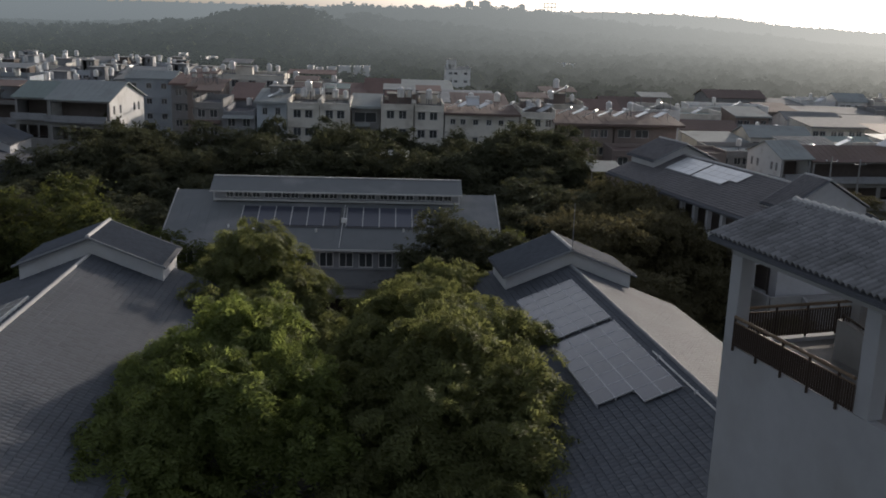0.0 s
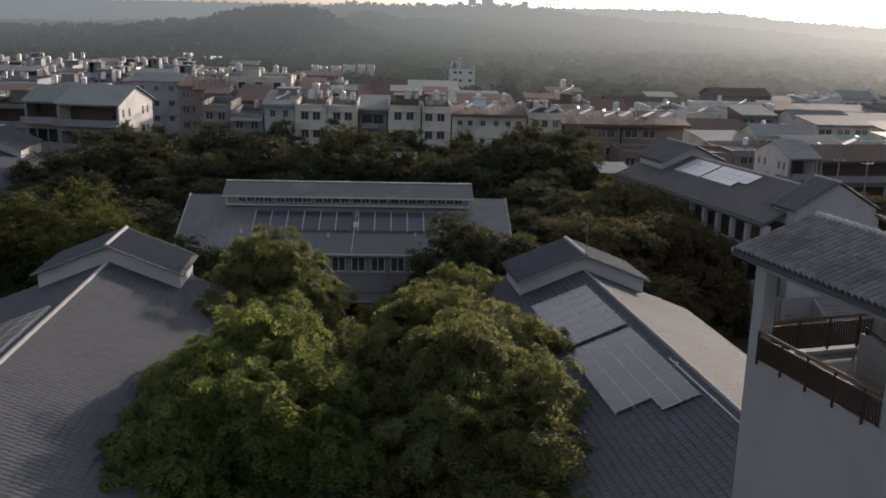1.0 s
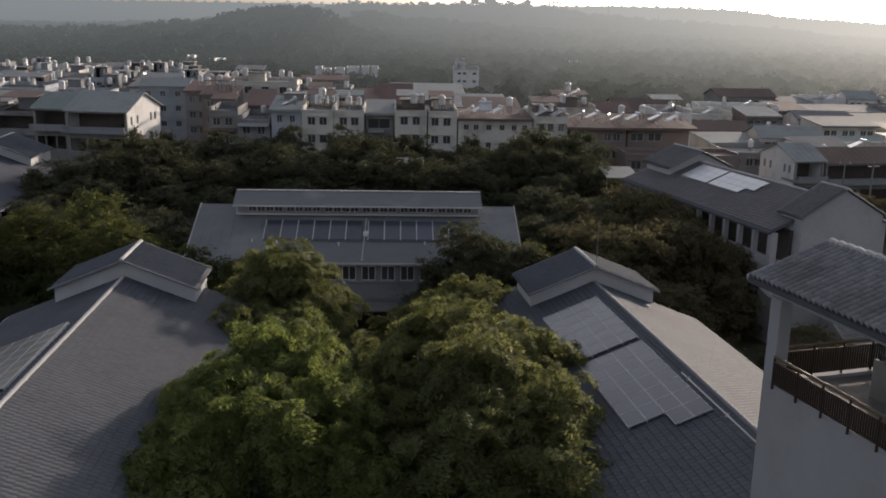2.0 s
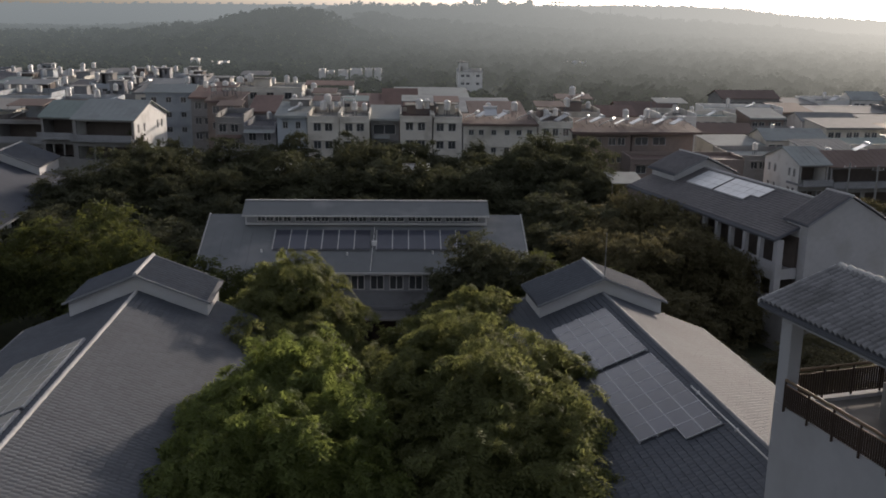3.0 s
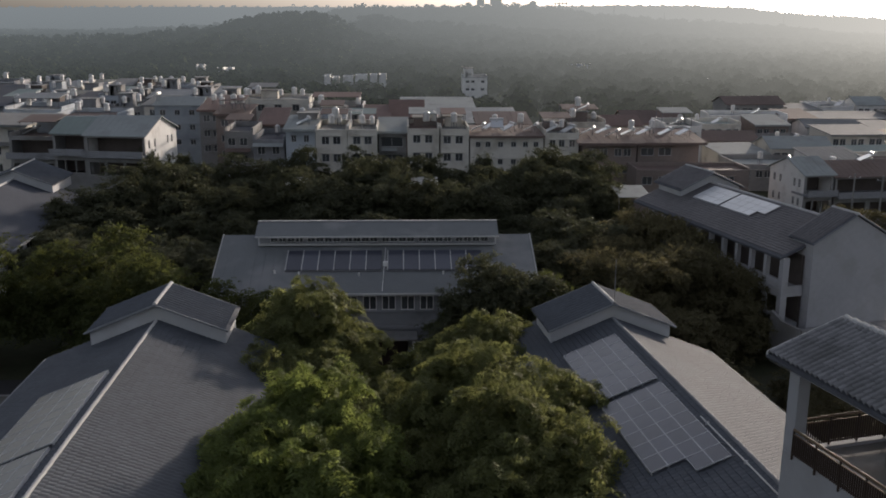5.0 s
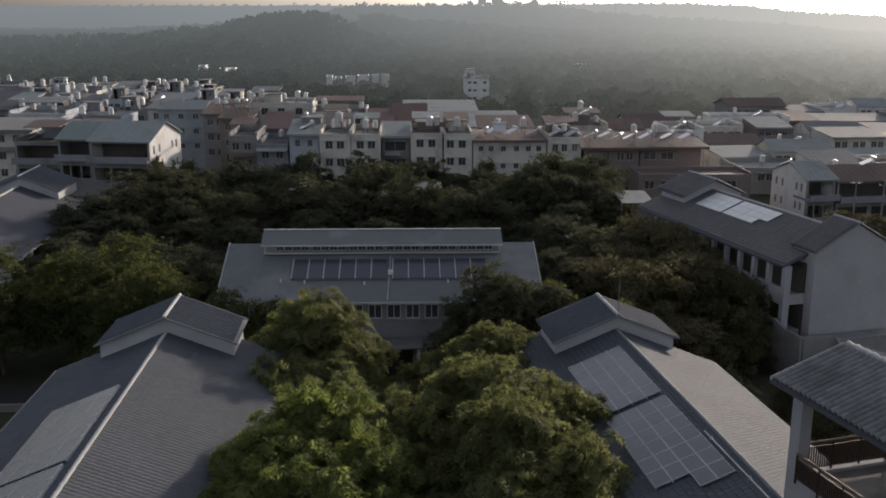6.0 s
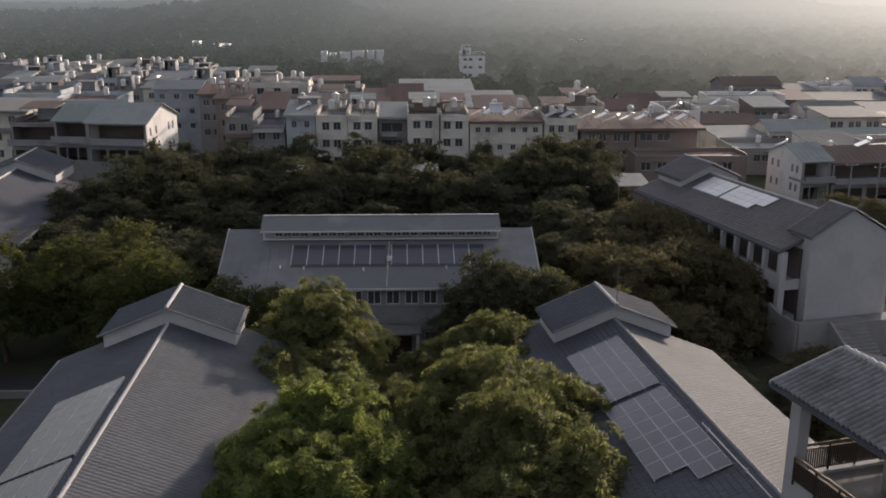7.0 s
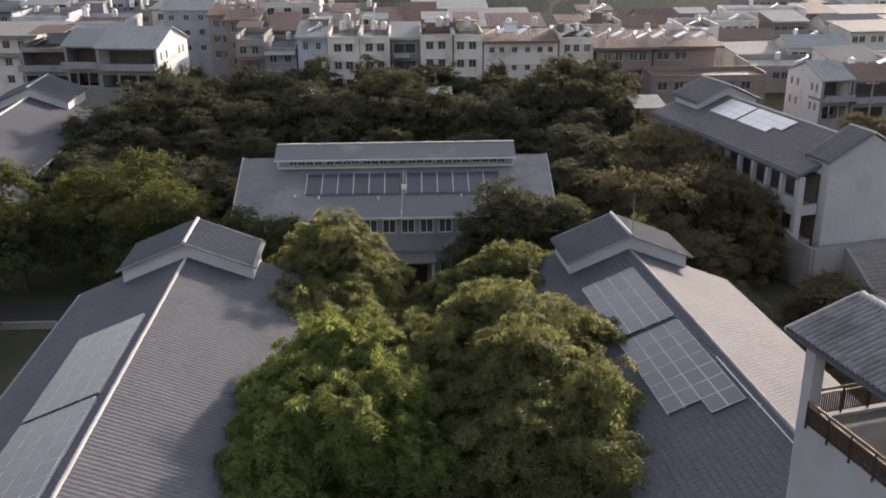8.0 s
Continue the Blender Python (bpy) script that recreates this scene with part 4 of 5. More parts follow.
def quads(name, verts, material, parent, corners=None):
    """A mesh of quads; corners: the vertex of each corner, where quads share them."""
    corners = np.arange(len(verts)) if corners is None else corners
    n = len(corners) // 4
    me = bpy.data.meshes.new(name)
    me.vertices.add(len(verts))
    me.vertices.foreach_set("co", verts.astype(np.float32).ravel())
    me.loops.add(4 * n)
    me.loops.foreach_set("vertex_index", corners.astype(np.int32))
    me.polygons.add(n)
    me.polygons.foreach_set("loop_start", np.arange(0, 4 * n, 4, dtype=np.int32))
    me.update(calc_edges=True)
    me.validate()
    me.materials.append(M[material])
    ob = new(name, me)
    ob.parent = parent
    return ob


def trunk_and_limbs(parent, height, lobes, r=0.3, seed=0):
    rng = random.Random(seed)
    top = Vector((rng.uniform(-0.2, 0.2), rng.uniform(-0.2, 0.2), height * 0.45))
    bm = tube(bmesh.new(), (0, 0, -0.1), top, r, r * 0.65, 9)
    part("trunk", bm, "bark", parent)
    for l in lobes:
        end = Vector(l[:3])
        mid = top.lerp(end, 0.5) + Vector((rng.uniform(-0.5, 0.5), rng.uniform(-0.5, 0.5), -0.3))
        bm = tube(bmesh.new(), top - Vector((0, 0, rng.uniform(0, 1.2))), mid, r * 0.42, r * 0.25)
        tube(bm, mid, end, r * 0.25, r * 0.08)
        for _ in range(4):
            tip = end + Vector((rng.uniform(-1, 1) * l[3], rng.uniform(-1, 1) * l[4], rng.uniform(-0.3, 0.9) * l[5])) * 0.75
            tube(bm, mid.lerp(end, rng.uniform(0.3, 1)), tip, r * 0.09, r * 0.03, 4)
        part("limb", bm, "bark", parent)


def court_tree(label, at, lobes, material, count, seed, leaflet=0.2, per=8):
    """A large tree near the viewer; lobes are given from its foot."""
    t = thing("tree", label, "tree", "court trees", at=at)
    height = max(l[2] + l[5] for l in lobes)
    trunk_and_limbs(t, height, lobes, 0.32, seed)
    rng = np.random.default_rng(seed)
    verts, corners = frond_cloud(rng, lobes, count // 8, 15, leaflet, per)
    quads("crown", verts, material, t, corners)
    return t


def from_foot(foot, lobes):
    return [(l[0] - foot[0], l[1] - foot[1], *l[2:]) for l in lobes]


F = (-7.0, 36.5, 0)
court_tree("spreading bright green tree with feathery sprays in the court", F, from_foot(F, [
    (-7.0, 42.5, 9.2, 2.4, 2.6, 2.2), (-9.0, 39.0, 8.6, 2.4, 2.4, 2.0), (-5.0, 39.5, 8.4, 2.3, 2.4, 2.0), (-9.4, 35.5, 7.6, 2.2, 2.4, 1.9), (-7.0, 36.0, 8.3, 2.8, 2.6, 2.2),
    (-4.2, 36.0, 7.0, 2.3, 2.4, 2.0), (-9.9, 33.6, 8.2, 1.9, 2.6, 1.5), (-9.0, 32.4, 6.6, 2.3, 2.4, 1.9), (-7.0, 32.5, 4.6, 2.8, 2.4, 2.2), (-4.0, 33.0, 4.0, 2.4, 2.2, 2.0)]), "leaf_bright", 12500, 11)
F = (2.5, 39.0, 0)
court_tree("broad green tree pressing against the tiled roof", F, from_foot(F, [
    (1.5, 46.5, 9.0, 2.4, 2.4, 2.2), (4.3, 44.0, 8.6, 2.2, 2.4, 2.1), (-0.7, 44.0, 7.8, 2.2, 2.4, 2.0), (2.5, 40.5, 9.2, 2.6, 2.8, 2.3), (5.2, 38.5, 8.6, 2.1, 2.4, 2.0), (-0.6, 39.5, 6.8, 2.4, 2.4, 2.1),
    (2.5, 36.0, 7.8, 2.8, 2.8, 2.2), (4.9, 34.5, 7.8, 2.0, 2.4, 1.8), (-0.4, 35.0, 5.2, 2.3, 2.4, 2.0), (2.6, 32.5, 5.2, 2.6, 2.4, 2.2), (4.4, 31.8, 6.6, 2.0, 2.2, 1.9), (6.6, 45.0, 8.9, 1.5, 1.8, 1.1), (-1.6, 48.5, 6.4, 2.2, 2.4, 2.0)]), "leaf_mid", 12000, 12)
court_tree("green court tree before the hall entrance", (2.6, 57, 0),
           [(0.3, 0, 7.7, 2.4, 2.4, 1.9), (-2.5, 0.2, 6.0, 2.3, 2.2, 1.9), (2.6, -0.5, 6.6, 2.4, 2.2, 1.9), (0.2, -1.8, 6.2, 2.8, 2.2, 2.0), (-2.2, -3.4, 5.4, 2.4, 2.2, 1.9), (2.8, -3.6, 6.4, 2.3, 2.2, 1.8)], "leaf_mid", 6000, 13)
court_tree("leafy court tree beside the raised gable", (-8.3, 58, 0),
           [(0, 0, 9.6, 2.4, 2.4, 2.1), (-2.2, 0.3, 8.0, 2.1, 2.3, 1.9), (2.3, 0.2, 7.4, 2.2, 2.3, 1.9), (0.3, -1.6, 7.4, 2.8, 2.2, 2.2), (-2.4, -1.8, 6.8, 2.2, 2.2, 2.0), (2.8, -1.4, 5.8, 2.2, 2.2, 2.0), (-1.6, -6.2, 7.9, 1.9, 2.2, 1.6), (0.6, -5.0, 7.2, 2.2, 2.2, 1.8), (2.6, -4.6, 5.6, 2.0, 2.0, 1.8), (5.2, -3.0, 5.0, 2.2, 2.4, 1.8), (4.4, -8.0, 5.2, 2.2, 2.4, 1.9)], "leaf_mid", 7500, 14)


def tree_kind(name, label, material, seed, lobes, count, spray, leaflet, group, at, per=6):
    t = thing("tree", label, "tree", group, at=at)
    trunk_and_limbs(t, max(l[2] + l[5] for l in lobes), lobes, 0.22, seed)
    quads("crown", leaf_cloud(np.random.default_rng(seed), lobes, count, spray, leaflet, per), material, t)
    return t


def random_lobes(rng, height, width, n):
    lobes = [(rng.uniform(-0.3, 0.3), rng.uniform(-0.3, 0.3), height - width * 0.42, width * 0.36, width * 0.36, width * 0.38)]
    for i in range(n):
        a = 2 * math.pi * (i + rng.uniform(-0.3, 0.3)) / n
        r = width * rng.uniform(0.22, 0.36)
        lobes.append((r * math.cos(a), r * math.sin(a), height - width * rng.uniform(0.5, 0.95), width * rng.uniform(0.22, 0.32), width * rng.uniform(0.22, 0.32), width * rng.uniform(0.2, 0.3)))
    return lobes


def scatter(kinds, spots, seed):
    """Copies of tree kinds at spots (x, y, height, spread)."""
    rng = random.Random(seed)
    for x, y, h, wd in spots:
        src, h0, w0 = rng.choice(kinds)
        copy_thing(src, pose(x, y, 0, 0, 0, rng.uniform(0, 360)) @ Matrix.Diagonal((wd / w0, wd / w0, h / h0, 1)))


prng = random.Random(77)
KINDS_DARK, KINDS_MID = [], []
for i in range(4):
    lb = random_lobes(prng, 11, 7.5, 7)
    KINDS_DARK.append((tree_kind("tree", "dense dark evergreen tree in the belt behind the hall", "leaf_dark", 30 + i, lb, 3200, 0.7, 0.34, "dark tree belt", (-30 + 14 * i, 112, 0)), 11, 7.5))
for i in range(2):
    lb = random_lobes(prng, 10, 8, 8)
    KINDS_MID.append((tree_kind("tree", "rounded leafy green tree beside the school", "leaf_garden", 40 + i, lb, 4200, 0.7, 0.3, "school garden trees", (-31 + 8 * i, 77 - 3 * i, 0)), 10, 8))
lb = random_lobes(prng, 9, 8, 8)
# veil brightness is put into these trees' leaf colour
KINDS_WARM = [(tree_kind("tree", "olive tree beside the wing, leaves browned in place of a bright veil", "leaf_veil", 44, lb, 4000, 0.7, 0.3, "garden trees", (20.4, 79, 0)), 9.0, 8)]

belt = []
for j, (y0, hmin, hmax) in enumerate(((94, 4.6, 6.2), (101, 6.2, 8.0), (109, 8.5, 11), (117, 8.0, 12.4), (126, 8.0, 11.0))):
    x = -58.0 + 2 * j
    while x < 27 - j:
        if not (x < -38 and y0 > 100):
            belt.append((x + prng.uniform(-1.5, 1.5), y0 + prng.uniform(-2.5, 2.5), prng.uniform(hmin, hmax), prng.uniform(6, 8.5)))
        x += prng.uniform(4.8, 7.0)
belt += [(-38.2, 105, 10.2, 8), (-35.5, 111, 11.0, 8), (-34.5, 101, 8.5, 7), (-39, 98, 7.5, 7), (-33, 118, 11.5, 8), (15.5, 121, 12.8, 7.5), (19.4, 120, 12.0, 7), (22.6, 118.5, 11.6, 6.5),
         (16.5, 111, 10.6, 7.5), (21.8, 111, 9.6, 6.5), (15.6, 104, 9.2, 7), (-24, 88, 8, 8), (-30, 84, 8, 7), (-36, 90, 8.5, 8), (12.5, 84, 8.5, 7), (17, 90, 9, 8), (22, 84, 7, 7), (14, 95, 9, 8), (23, 95, 8, 7)]
x = -37.0
while x < 24:
    belt.append((x, 130 + prng.uniform(-1.2, 1.2), prng.uniform(7.2, 11.6), prng.uniform(4.0, 6.0)))
    x += prng.uniform(2.8, 4.2)
# low places in the belt, where added white sheets behind it show
BRIGHT_GAPS = [(-16.6, 1.5), (0.2, 1.9)]
belt = [(x, y, min([h] + [6.1 + 0.13 * (124 - y) for c, w in BRIGHT_GAPS if 104 < y < 124 and abs(x - c * (y + 2) / 126) < 1.2 + w]), wd) for x, y, h, wd in belt
        if not any(121 <= y < 126 and abs(x - c) < 1.5 + w for c, w in BRIGHT_GAPS)]
scatter(KINDS_DARK, belt, 3)
scatter(KINDS_MID, [(-36, 74, 11.5, 9), (-27, 78, 11, 9), (-26, 73, 8.5, 7), (-41, 75, 10, 9), (-37, 60, 6.5, 6), (-32, 50, 5, 5),
                    (-24, 72, 9, 7), (9, 70, 9, 7), (13, 66, 8.5, 7), (2, 70, 7, 5), (-15, 67, 7.0, 6), (-11, 70, 6.5, 5), (-16.6, 70, 8.4, 6), (-13.2, 70.4, 7.8, 6)], 4)
scatter(KINDS_WARM, [(51, 111, 6.6, 5), (54, 110, 6.2, 5), (57.5, 111, 5.4, 5), (27.5, 63.5, 4.2, 5), (17, 74, 10, 8), (22, 78, 9.6, 8), (14, 77, 9.6, 7), (20, 68, 6.6, 7), (27, 58, 5.4, 6), (32, 56, 4.8, 5), (19, 60, 5.4, 6), (29, 64, 4.4, 5)], 5)
scatter(KINDS_DARK, [(4.2, 68.5, 11.0, 6.6), (7.0, 69.5, 9.6, 7), (2.6, 70, 8.4, 5)], 8)
scatter(KINDS_WARM, [(23.6, 79.5, 9.4, 6.5), (27.4, 77.5, 7.5, 5.2), (21.4, 92, 10.2, 7), (22.6, 87, 10.3, 7), (23.8, 82, 9.0, 6.5), (25.0, 78, 8.6, 5.6), (22.6, 89.5, 10.2, 6.5), (23.9, 84.5, 9.7, 6.5), (25.2, 80, 8.4, 6), (26.3, 76.3, 8.0, 5), (20, 80, 8.4, 6.5), (25.5, 73.5, 6.0, 5), (18, 85, 9.0, 7)], 6)


# ---- town ----
def town_house(label, x0, x1, y0, depth, ztop, wall, roof, roof_kind="flat", turn=0, bays=None, rows=3, parapet=0.7, base=-0.5, eave=0.35, side="", win=(1.15, 1.2),
               rise=0.30, awning=None, porch=False, seams=True):
    """A street house: walls with window holes, and a flat, mono-pitch or gabled roof. bays: the windows' centres along the front."""
    w = x1 - x0
    h = thing("town_house", label, "house", "town houses", at=(x0, y0, base), turn=turn)
    top = ztop - base
    if bays is None:
        n = max(1, int(w / 3.0))
        bays = [w * (i + 0.5) / n + d for i in range(n) for d in ((-0.7, 0.7) if w / n > 3.2 else (0,))]
    holes = [(c - win[0] / 2, c + win[0] / 2, top - 0.8 - win[1] - 2.65 * s, top - 0.8 - 2.65 * s) for s in range(rows) for c in bays if top - 0.9 - win[1] - 2.65 * s > 0.3]
    if porch:
        holes = [(0.3, w - 0.3, top - 2.6, top - 0.35), (0.4, w * 0.3, top - 5.4, top - 3.7), (w * 0.34, w * 0.62, top - 5.4, top - 3.7), (w * 0.66, w - 0.4, top - 5.4, top - 3.7)]
    bm = wall_with_holes(bmesh.new(), w, 0, top, 0.2, holes, Matrix.Identity(4))
    # porch fronts take darker concrete in place of their shade
    wl = part("wall", bm, "concrete" if porch else wall, h)
    if porch:
        part("terrace_slab", bevelled((-0.1, w + 0.1, -1.2, 3.0, top - 2.95, top - 2.62), width=0.03), "grey_and_shade_render", h)
        part("terrace_parapet", boxes((-0.1, w + 0.1, -1.2, -1.08, top - 2.61, top - 2.0)), "grey_and_shade_render", h)
        # shade of the porch put into this wall's dark colour
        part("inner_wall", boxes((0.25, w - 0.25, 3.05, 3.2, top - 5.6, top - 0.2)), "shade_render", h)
    else:
        for q in holes:
            wd = window(wl, Matrix.Translation((q[0], 0, q[2])), q[1] - q[0], q[3] - q[2], "trim")
            if y0 < 180:
                part("window_hood", bevelled((-0.12, q[1] - q[0] + 0.12, -0.38, -0.003, q[3] - q[2] + 0.06, q[3] - q[2] + 0.15), width=0.015), wall, wd)
    for s in "lr":
        mx = Matrix.Translation((0, depth, 0)) @ pose(0, 0, 0, 0, 0, -90) if s == "l" else Matrix.Translation((w, 0, 0)) @ pose(0, 0, 0, 0, 0, 90)
        mx = mx @ Matrix.Translation((0.203, 0, 0))
        ln = depth - 0.406
        sh = [(ln * f - 0.3, ln * f + 0.3, top - 0.75 - 1.15 - 2.65 * r, top - 0.75 - 2.65 * r) for r in range(2) for f in (0.12, 0.3, 0.72, 0.86)] if s in side else []
        wl = part("wall", wall_with_holes(bmesh.new(), ln, 0, top, 0.2, sh, mx), wall, h)
        for q in sh:
            window(wl, mx @ Matrix.Translation((q[0], 0, q[2])), q[1] - q[0], q[3] - q[2], "trim")
    part("wall", boxes((0, w, depth - 0.2, depth, 0, top)), wall, h)
    if roof_kind == "flat":
        part("roof", boxes((0.21, w - 0.21, 0.21, depth - 0.21, top - 0.35, top - 0.12)), roof, h)
        for r in ((-0.06, w + 0.06, -0.06, 0.2, top + 0.003, top + parapet * 0.35), (-0.06, w + 0.06, depth - 0.2, depth + 0.06, top + 0.003, top + parapet),
                  (-0.06, 0.2, 0.203, depth - 0.203, top + 0.003, top + parapet), (w - 0.2, w + 0.06, 0.203, depth - 0.203, top + 0.003, top + parapet)):
            part("parapet", bevelled(r, width=0.02), "trim" if parapet > 0.75 else wall, h)
    elif roof_kind == "mono":
        rs = rise * 0.45
        poly = [(-eave - 0.3, top + 0.02), (depth + eave, top + rs * depth), (depth + eave, top + rs * depth + 0.12), (-eave - 0.3, top + 0.14)]
        r = part("roof", prism(bmesh.new(), poly, "x", -eave, w + eave), roof, h)
        if seams:
            for i in range(int(w / 1.0)):
                x = 0.5 + i * 1.0
                part("seam", prism(bmesh.new(), [(poly[3][0], poly[3][1] + 0.002), (poly[2][0], poly[2][1] + 0.002), (poly[2][0], poly[2][1] + 0.025), (poly[3][0], poly[3][1] + 0.025)], "x", x - 0.015, x + 0.015), roof, r)
        part("fascia", boxes((-eave, w + eave, -eave - 0.36, -eave - 0.303, top - 0.2, top + 0.15)), roof, h)
        for x in (0.01, w - 0.2):
            part("wall", prism(bmesh.new(), [(0.0, top + 0.002), (depth, top + 0.002), (depth, top + rs * depth * 0.97)], "x", x, x + 0.19), wall, h)
    elif roof_kind == "gable":
        up = rise * depth / 2 + 0.2
        drop = up * (eave / (depth / 2))
        for s in (0, 1):
            ya, yb = (-eave, depth / 2) if s == 0 else (depth + eave, depth / 2)
            r = part("roof", prism(bmesh.new(), [(ya, top - drop), (yb, top + up), (yb, top + up + 0.12), (ya, top - drop + 0.12)], "x", -eave, w + eave), roof, h)
            if s == 0 and seams:
                for i in range(int(w / 0.9)):
                    x = 0.45 + i * 0.9
                    part("seam", prism(bmesh.new(), [(ya, top - drop + 0.122), (yb, top + up + 0.122), (yb, top + up + 0.145), (ya, top - drop + 0.145)], "x", x - 0.015, x + 0.015), roof, r)
        for x in (0.0, w - 0.2):
            part("gable", prism(bmesh.new(), [(0, top + 0.002), (depth, top + 0.002), (depth / 2, top + up - 0.02)], "x", x, x + 0.2), wall, h)
    if awning:
        xa, xb, za, mt = awning
        part("awning", prism(bmesh.new(), [(-1.3, za - base), (0.0, za - base + 0.35), (0.0, za - base + 0.42), (-1.3, za - base + 0.07)], "x", xa, xb), mt, h)
    return h


def rooftop_hut(x, y, z, w, d, hgt, wall):
    """A small hut on a flat roof over the top of the stairs."""
    s = thing("rooftop_hut", "small rendered hut on a flat roof", "roof hut", "rooftop huts", at=(x, y, z))
    part("wall", wall_with_holes(bmesh.new(), w, 0, hgt, 0.15, [(w * 0.2, w * 0.2 + 0.8, 0.05, 2.0), (w * 0.62, w * 0.62 + 0.6, 1.0, 1.8)] if w > 2.4 and hgt > 2.1 else [], Matrix.Identity(4)), wall, s)
    for xa in (0, w - 0.15):
        part("wall", boxes((xa, xa + 0.15, 0.153, d, 0, hgt)), wall, s)
    part("wall", boxes((0.153, w - 0.153, d - 0.15, d, 0, hgt)), wall, s)
    part("roof", bevelled((-0.25, w + 0.25, -0.35, d + 0.15, hgt + 0.003, hgt + 0.16), width=0.02), "grey_roof", s)


def canopy(x0, x1, y0, y1, z, material):
    """A sheet roof on posts over a roof terrace or a yard."""
    c = thing("roof_canopy", "thin sheet canopy on posts over a roof terrace", "canopy", "terrace canopies", at=(x0, y0, z))
    w, d = x1 - x0, y1 - y0
    part("sheet", prism(bmesh.new(), [(-0.3, 2.2), (d, 2.7), (d, 2.78), (-0.3, 2.28)], "x", 0, w), material, c)
    for px, py in ((0.1, 0.1), (w - 0.1, 0.1), (0.1, d - 0.1), (w - 0.1, d - 0.1)):
        part("post", tube(bmesh.new(), (px, py, 0), (px, py, 2.2 + 0.5 * py / d), 0.05), "steel_mast", c)


def water_tank_source(at, z):
    t = thing("water_tank", "stainless steel water tank on a short stand", "water tank", "rooftop water tanks", at=(*at, z))
    part("tank", lathe([(0.52, 1.12), (0.56, 1.16), (0.56, 1.55), (0.585, 1.58), (0.56, 1.61), (0.56, 2.00), (0.585, 2.03), (0.56, 2.06), (0.56, 2.45), (0.5, 2.56), (0.3, 2.64), (0.22, 2.70)]), "steel", t)
    part("lid", tube(bmesh.new(), (0, 0, 2.7), (0, 0, 2.77), 0.25, 0.2, 10), "steel", t)
    for a in range(4):
        x, y = 0.42 * math.cos(a * math.pi / 2 + 0.78), 0.42 * math.sin(a * math.pi / 2 + 0.78)
        part("leg", tube(bmesh.new(), (x, y, 0), (x, y, 1.12), 0.05, sides=5), "steel_mast", t)
    return t


def heater_source(at, z):
    t = thing("solar_water_heater", "tilted solar water heater with a steel drum", "water heater", "rooftop water heaters", at=(*at, z))
    # collector's pale colour imitates a glint of sky
    part("collector", prism(bmesh.new(), [(-1.0, 0.25), (0.9, 1.15), (0.86, 1.24), (-1.04, 0.34)], "x", -0.95, 0.95), "sky_glare", t)
    part("drum", tube(bmesh.new(), (-1.05, 1.05, 1.35), (1.05, 1.05, 1.35), 0.26, sides=12), "steel", t)
    for x in (-0.9, 0.9):
        for y, z in ((-0.95, 0.27), (0.95, 1.1)):
            part("stand_leg", tube(bmesh.new(), (x, y, 0), (x, y, z), 0.03), "steel_mast", t)
    return t


TANK = water_tank_source((-13, 147), 12.0)
HEATER = heater_source((12.0, 146), 11.5)


def put(src, x, y, z, turn=0, size=1.0):
    copy_thing(src, pose(x, y, z, 0, 0, turn) @ Matrix.Scale(size, 4))


# sheet roofs over the roof terraces
for x0, x1, y0, y1, z, mt in [(-33.6, -29.2, 161.5, 166, 12.4, "brown_roof"), (-15.4, -11.2, 147.5, 151, 11.5, "brown_roof"), (-1.7, 2.7, 146, 151, 11.7, "pale_roof"), (19.2, 23.9, 147.5, 152, 10.9, "brown_roof"),
                              (-18.8, -10.2, 170, 174, 12.3, "red_roof"), (-57.8, -52.6, 138, 143, 11.3, "brown_roof"), (-31.2, -26, 177, 181, 13.5, "grey_roof"), (24.4, 30.6, 160, 164, 11.1, "brown_roof"),
                              (-16.4, -12.4, 158, 162, 11.9, "brown_roof"), (-10.6, -6.8, 148, 151.5, 11.5, "green_roof"), (40.4, 45.6, 156, 160, 10.9, "pale_roof"), (-72, -64, 172, 178, 11.8, "sheet"), (3.3, 7.2, 147, 151, 11.6, "red_roof")]:
    canopy(x0, x1, y0, y1, z - 0.12, mt)
# front row along the street
town_house("grey render row house behind the tree belt", -29.9, -25.6, 145, 10, 11.0, "concrete", "slab", bays=[1.1, 2.9], awning=(0.2, 4.0, 8.2, "brown_roof"))
canopy(-29.7, -25.8, 145.4, 149, 10.7, "brown_roof")
town_house("low row house with pale awning and dark shopfront", -25.3, -20.6, 143.4, 11, 9.9, "grey_and_shade_render", "slab", bays=[1.2, 3.4], awning=(0, 4.6, 9.2, "pale_roof"))
town_house("pale grey row house with skylight roof", -20.3, -15.9, 143, 9, 11.7, "blue_grey", "pale_roof", roof_kind="mono", bays=[1.2, 3.1], win=(0.8, 1.1))
town_house("cream row house with paired windows", -15.7, -11.0, 142, 10, 11.6, "cream", "grey_roof", bays=[1.45, 3.15])
town_house("cream row house with paired windows and white pipe frame", -10.9, -6.5, 142, 10, 11.6, "cream", "grey_roof", bays=[1.35, 3.05])
town_house("recessed row house with dark upper terrace", -6.3, -2.1, 144.5, 9, 11.2, "concrete", "pale_roof", roof_kind="mono", bays=[2.0], win=(3.4, 1.5), awning=(0.4, 2.8, 8.4, "pale_roof"))
town_house("cream apartment house with paired windows", -1.9, 2.9, 142, 10, 11.8, "cream", "red_roof", bays=[1.4, 3.2], parapet=0.5)
town_house("cream apartment house with paired windows", 3.1, 7.4, 142, 10, 11.7, "cream", "grey_roof", bays=[1.0, 2.8], parapet=0.5)
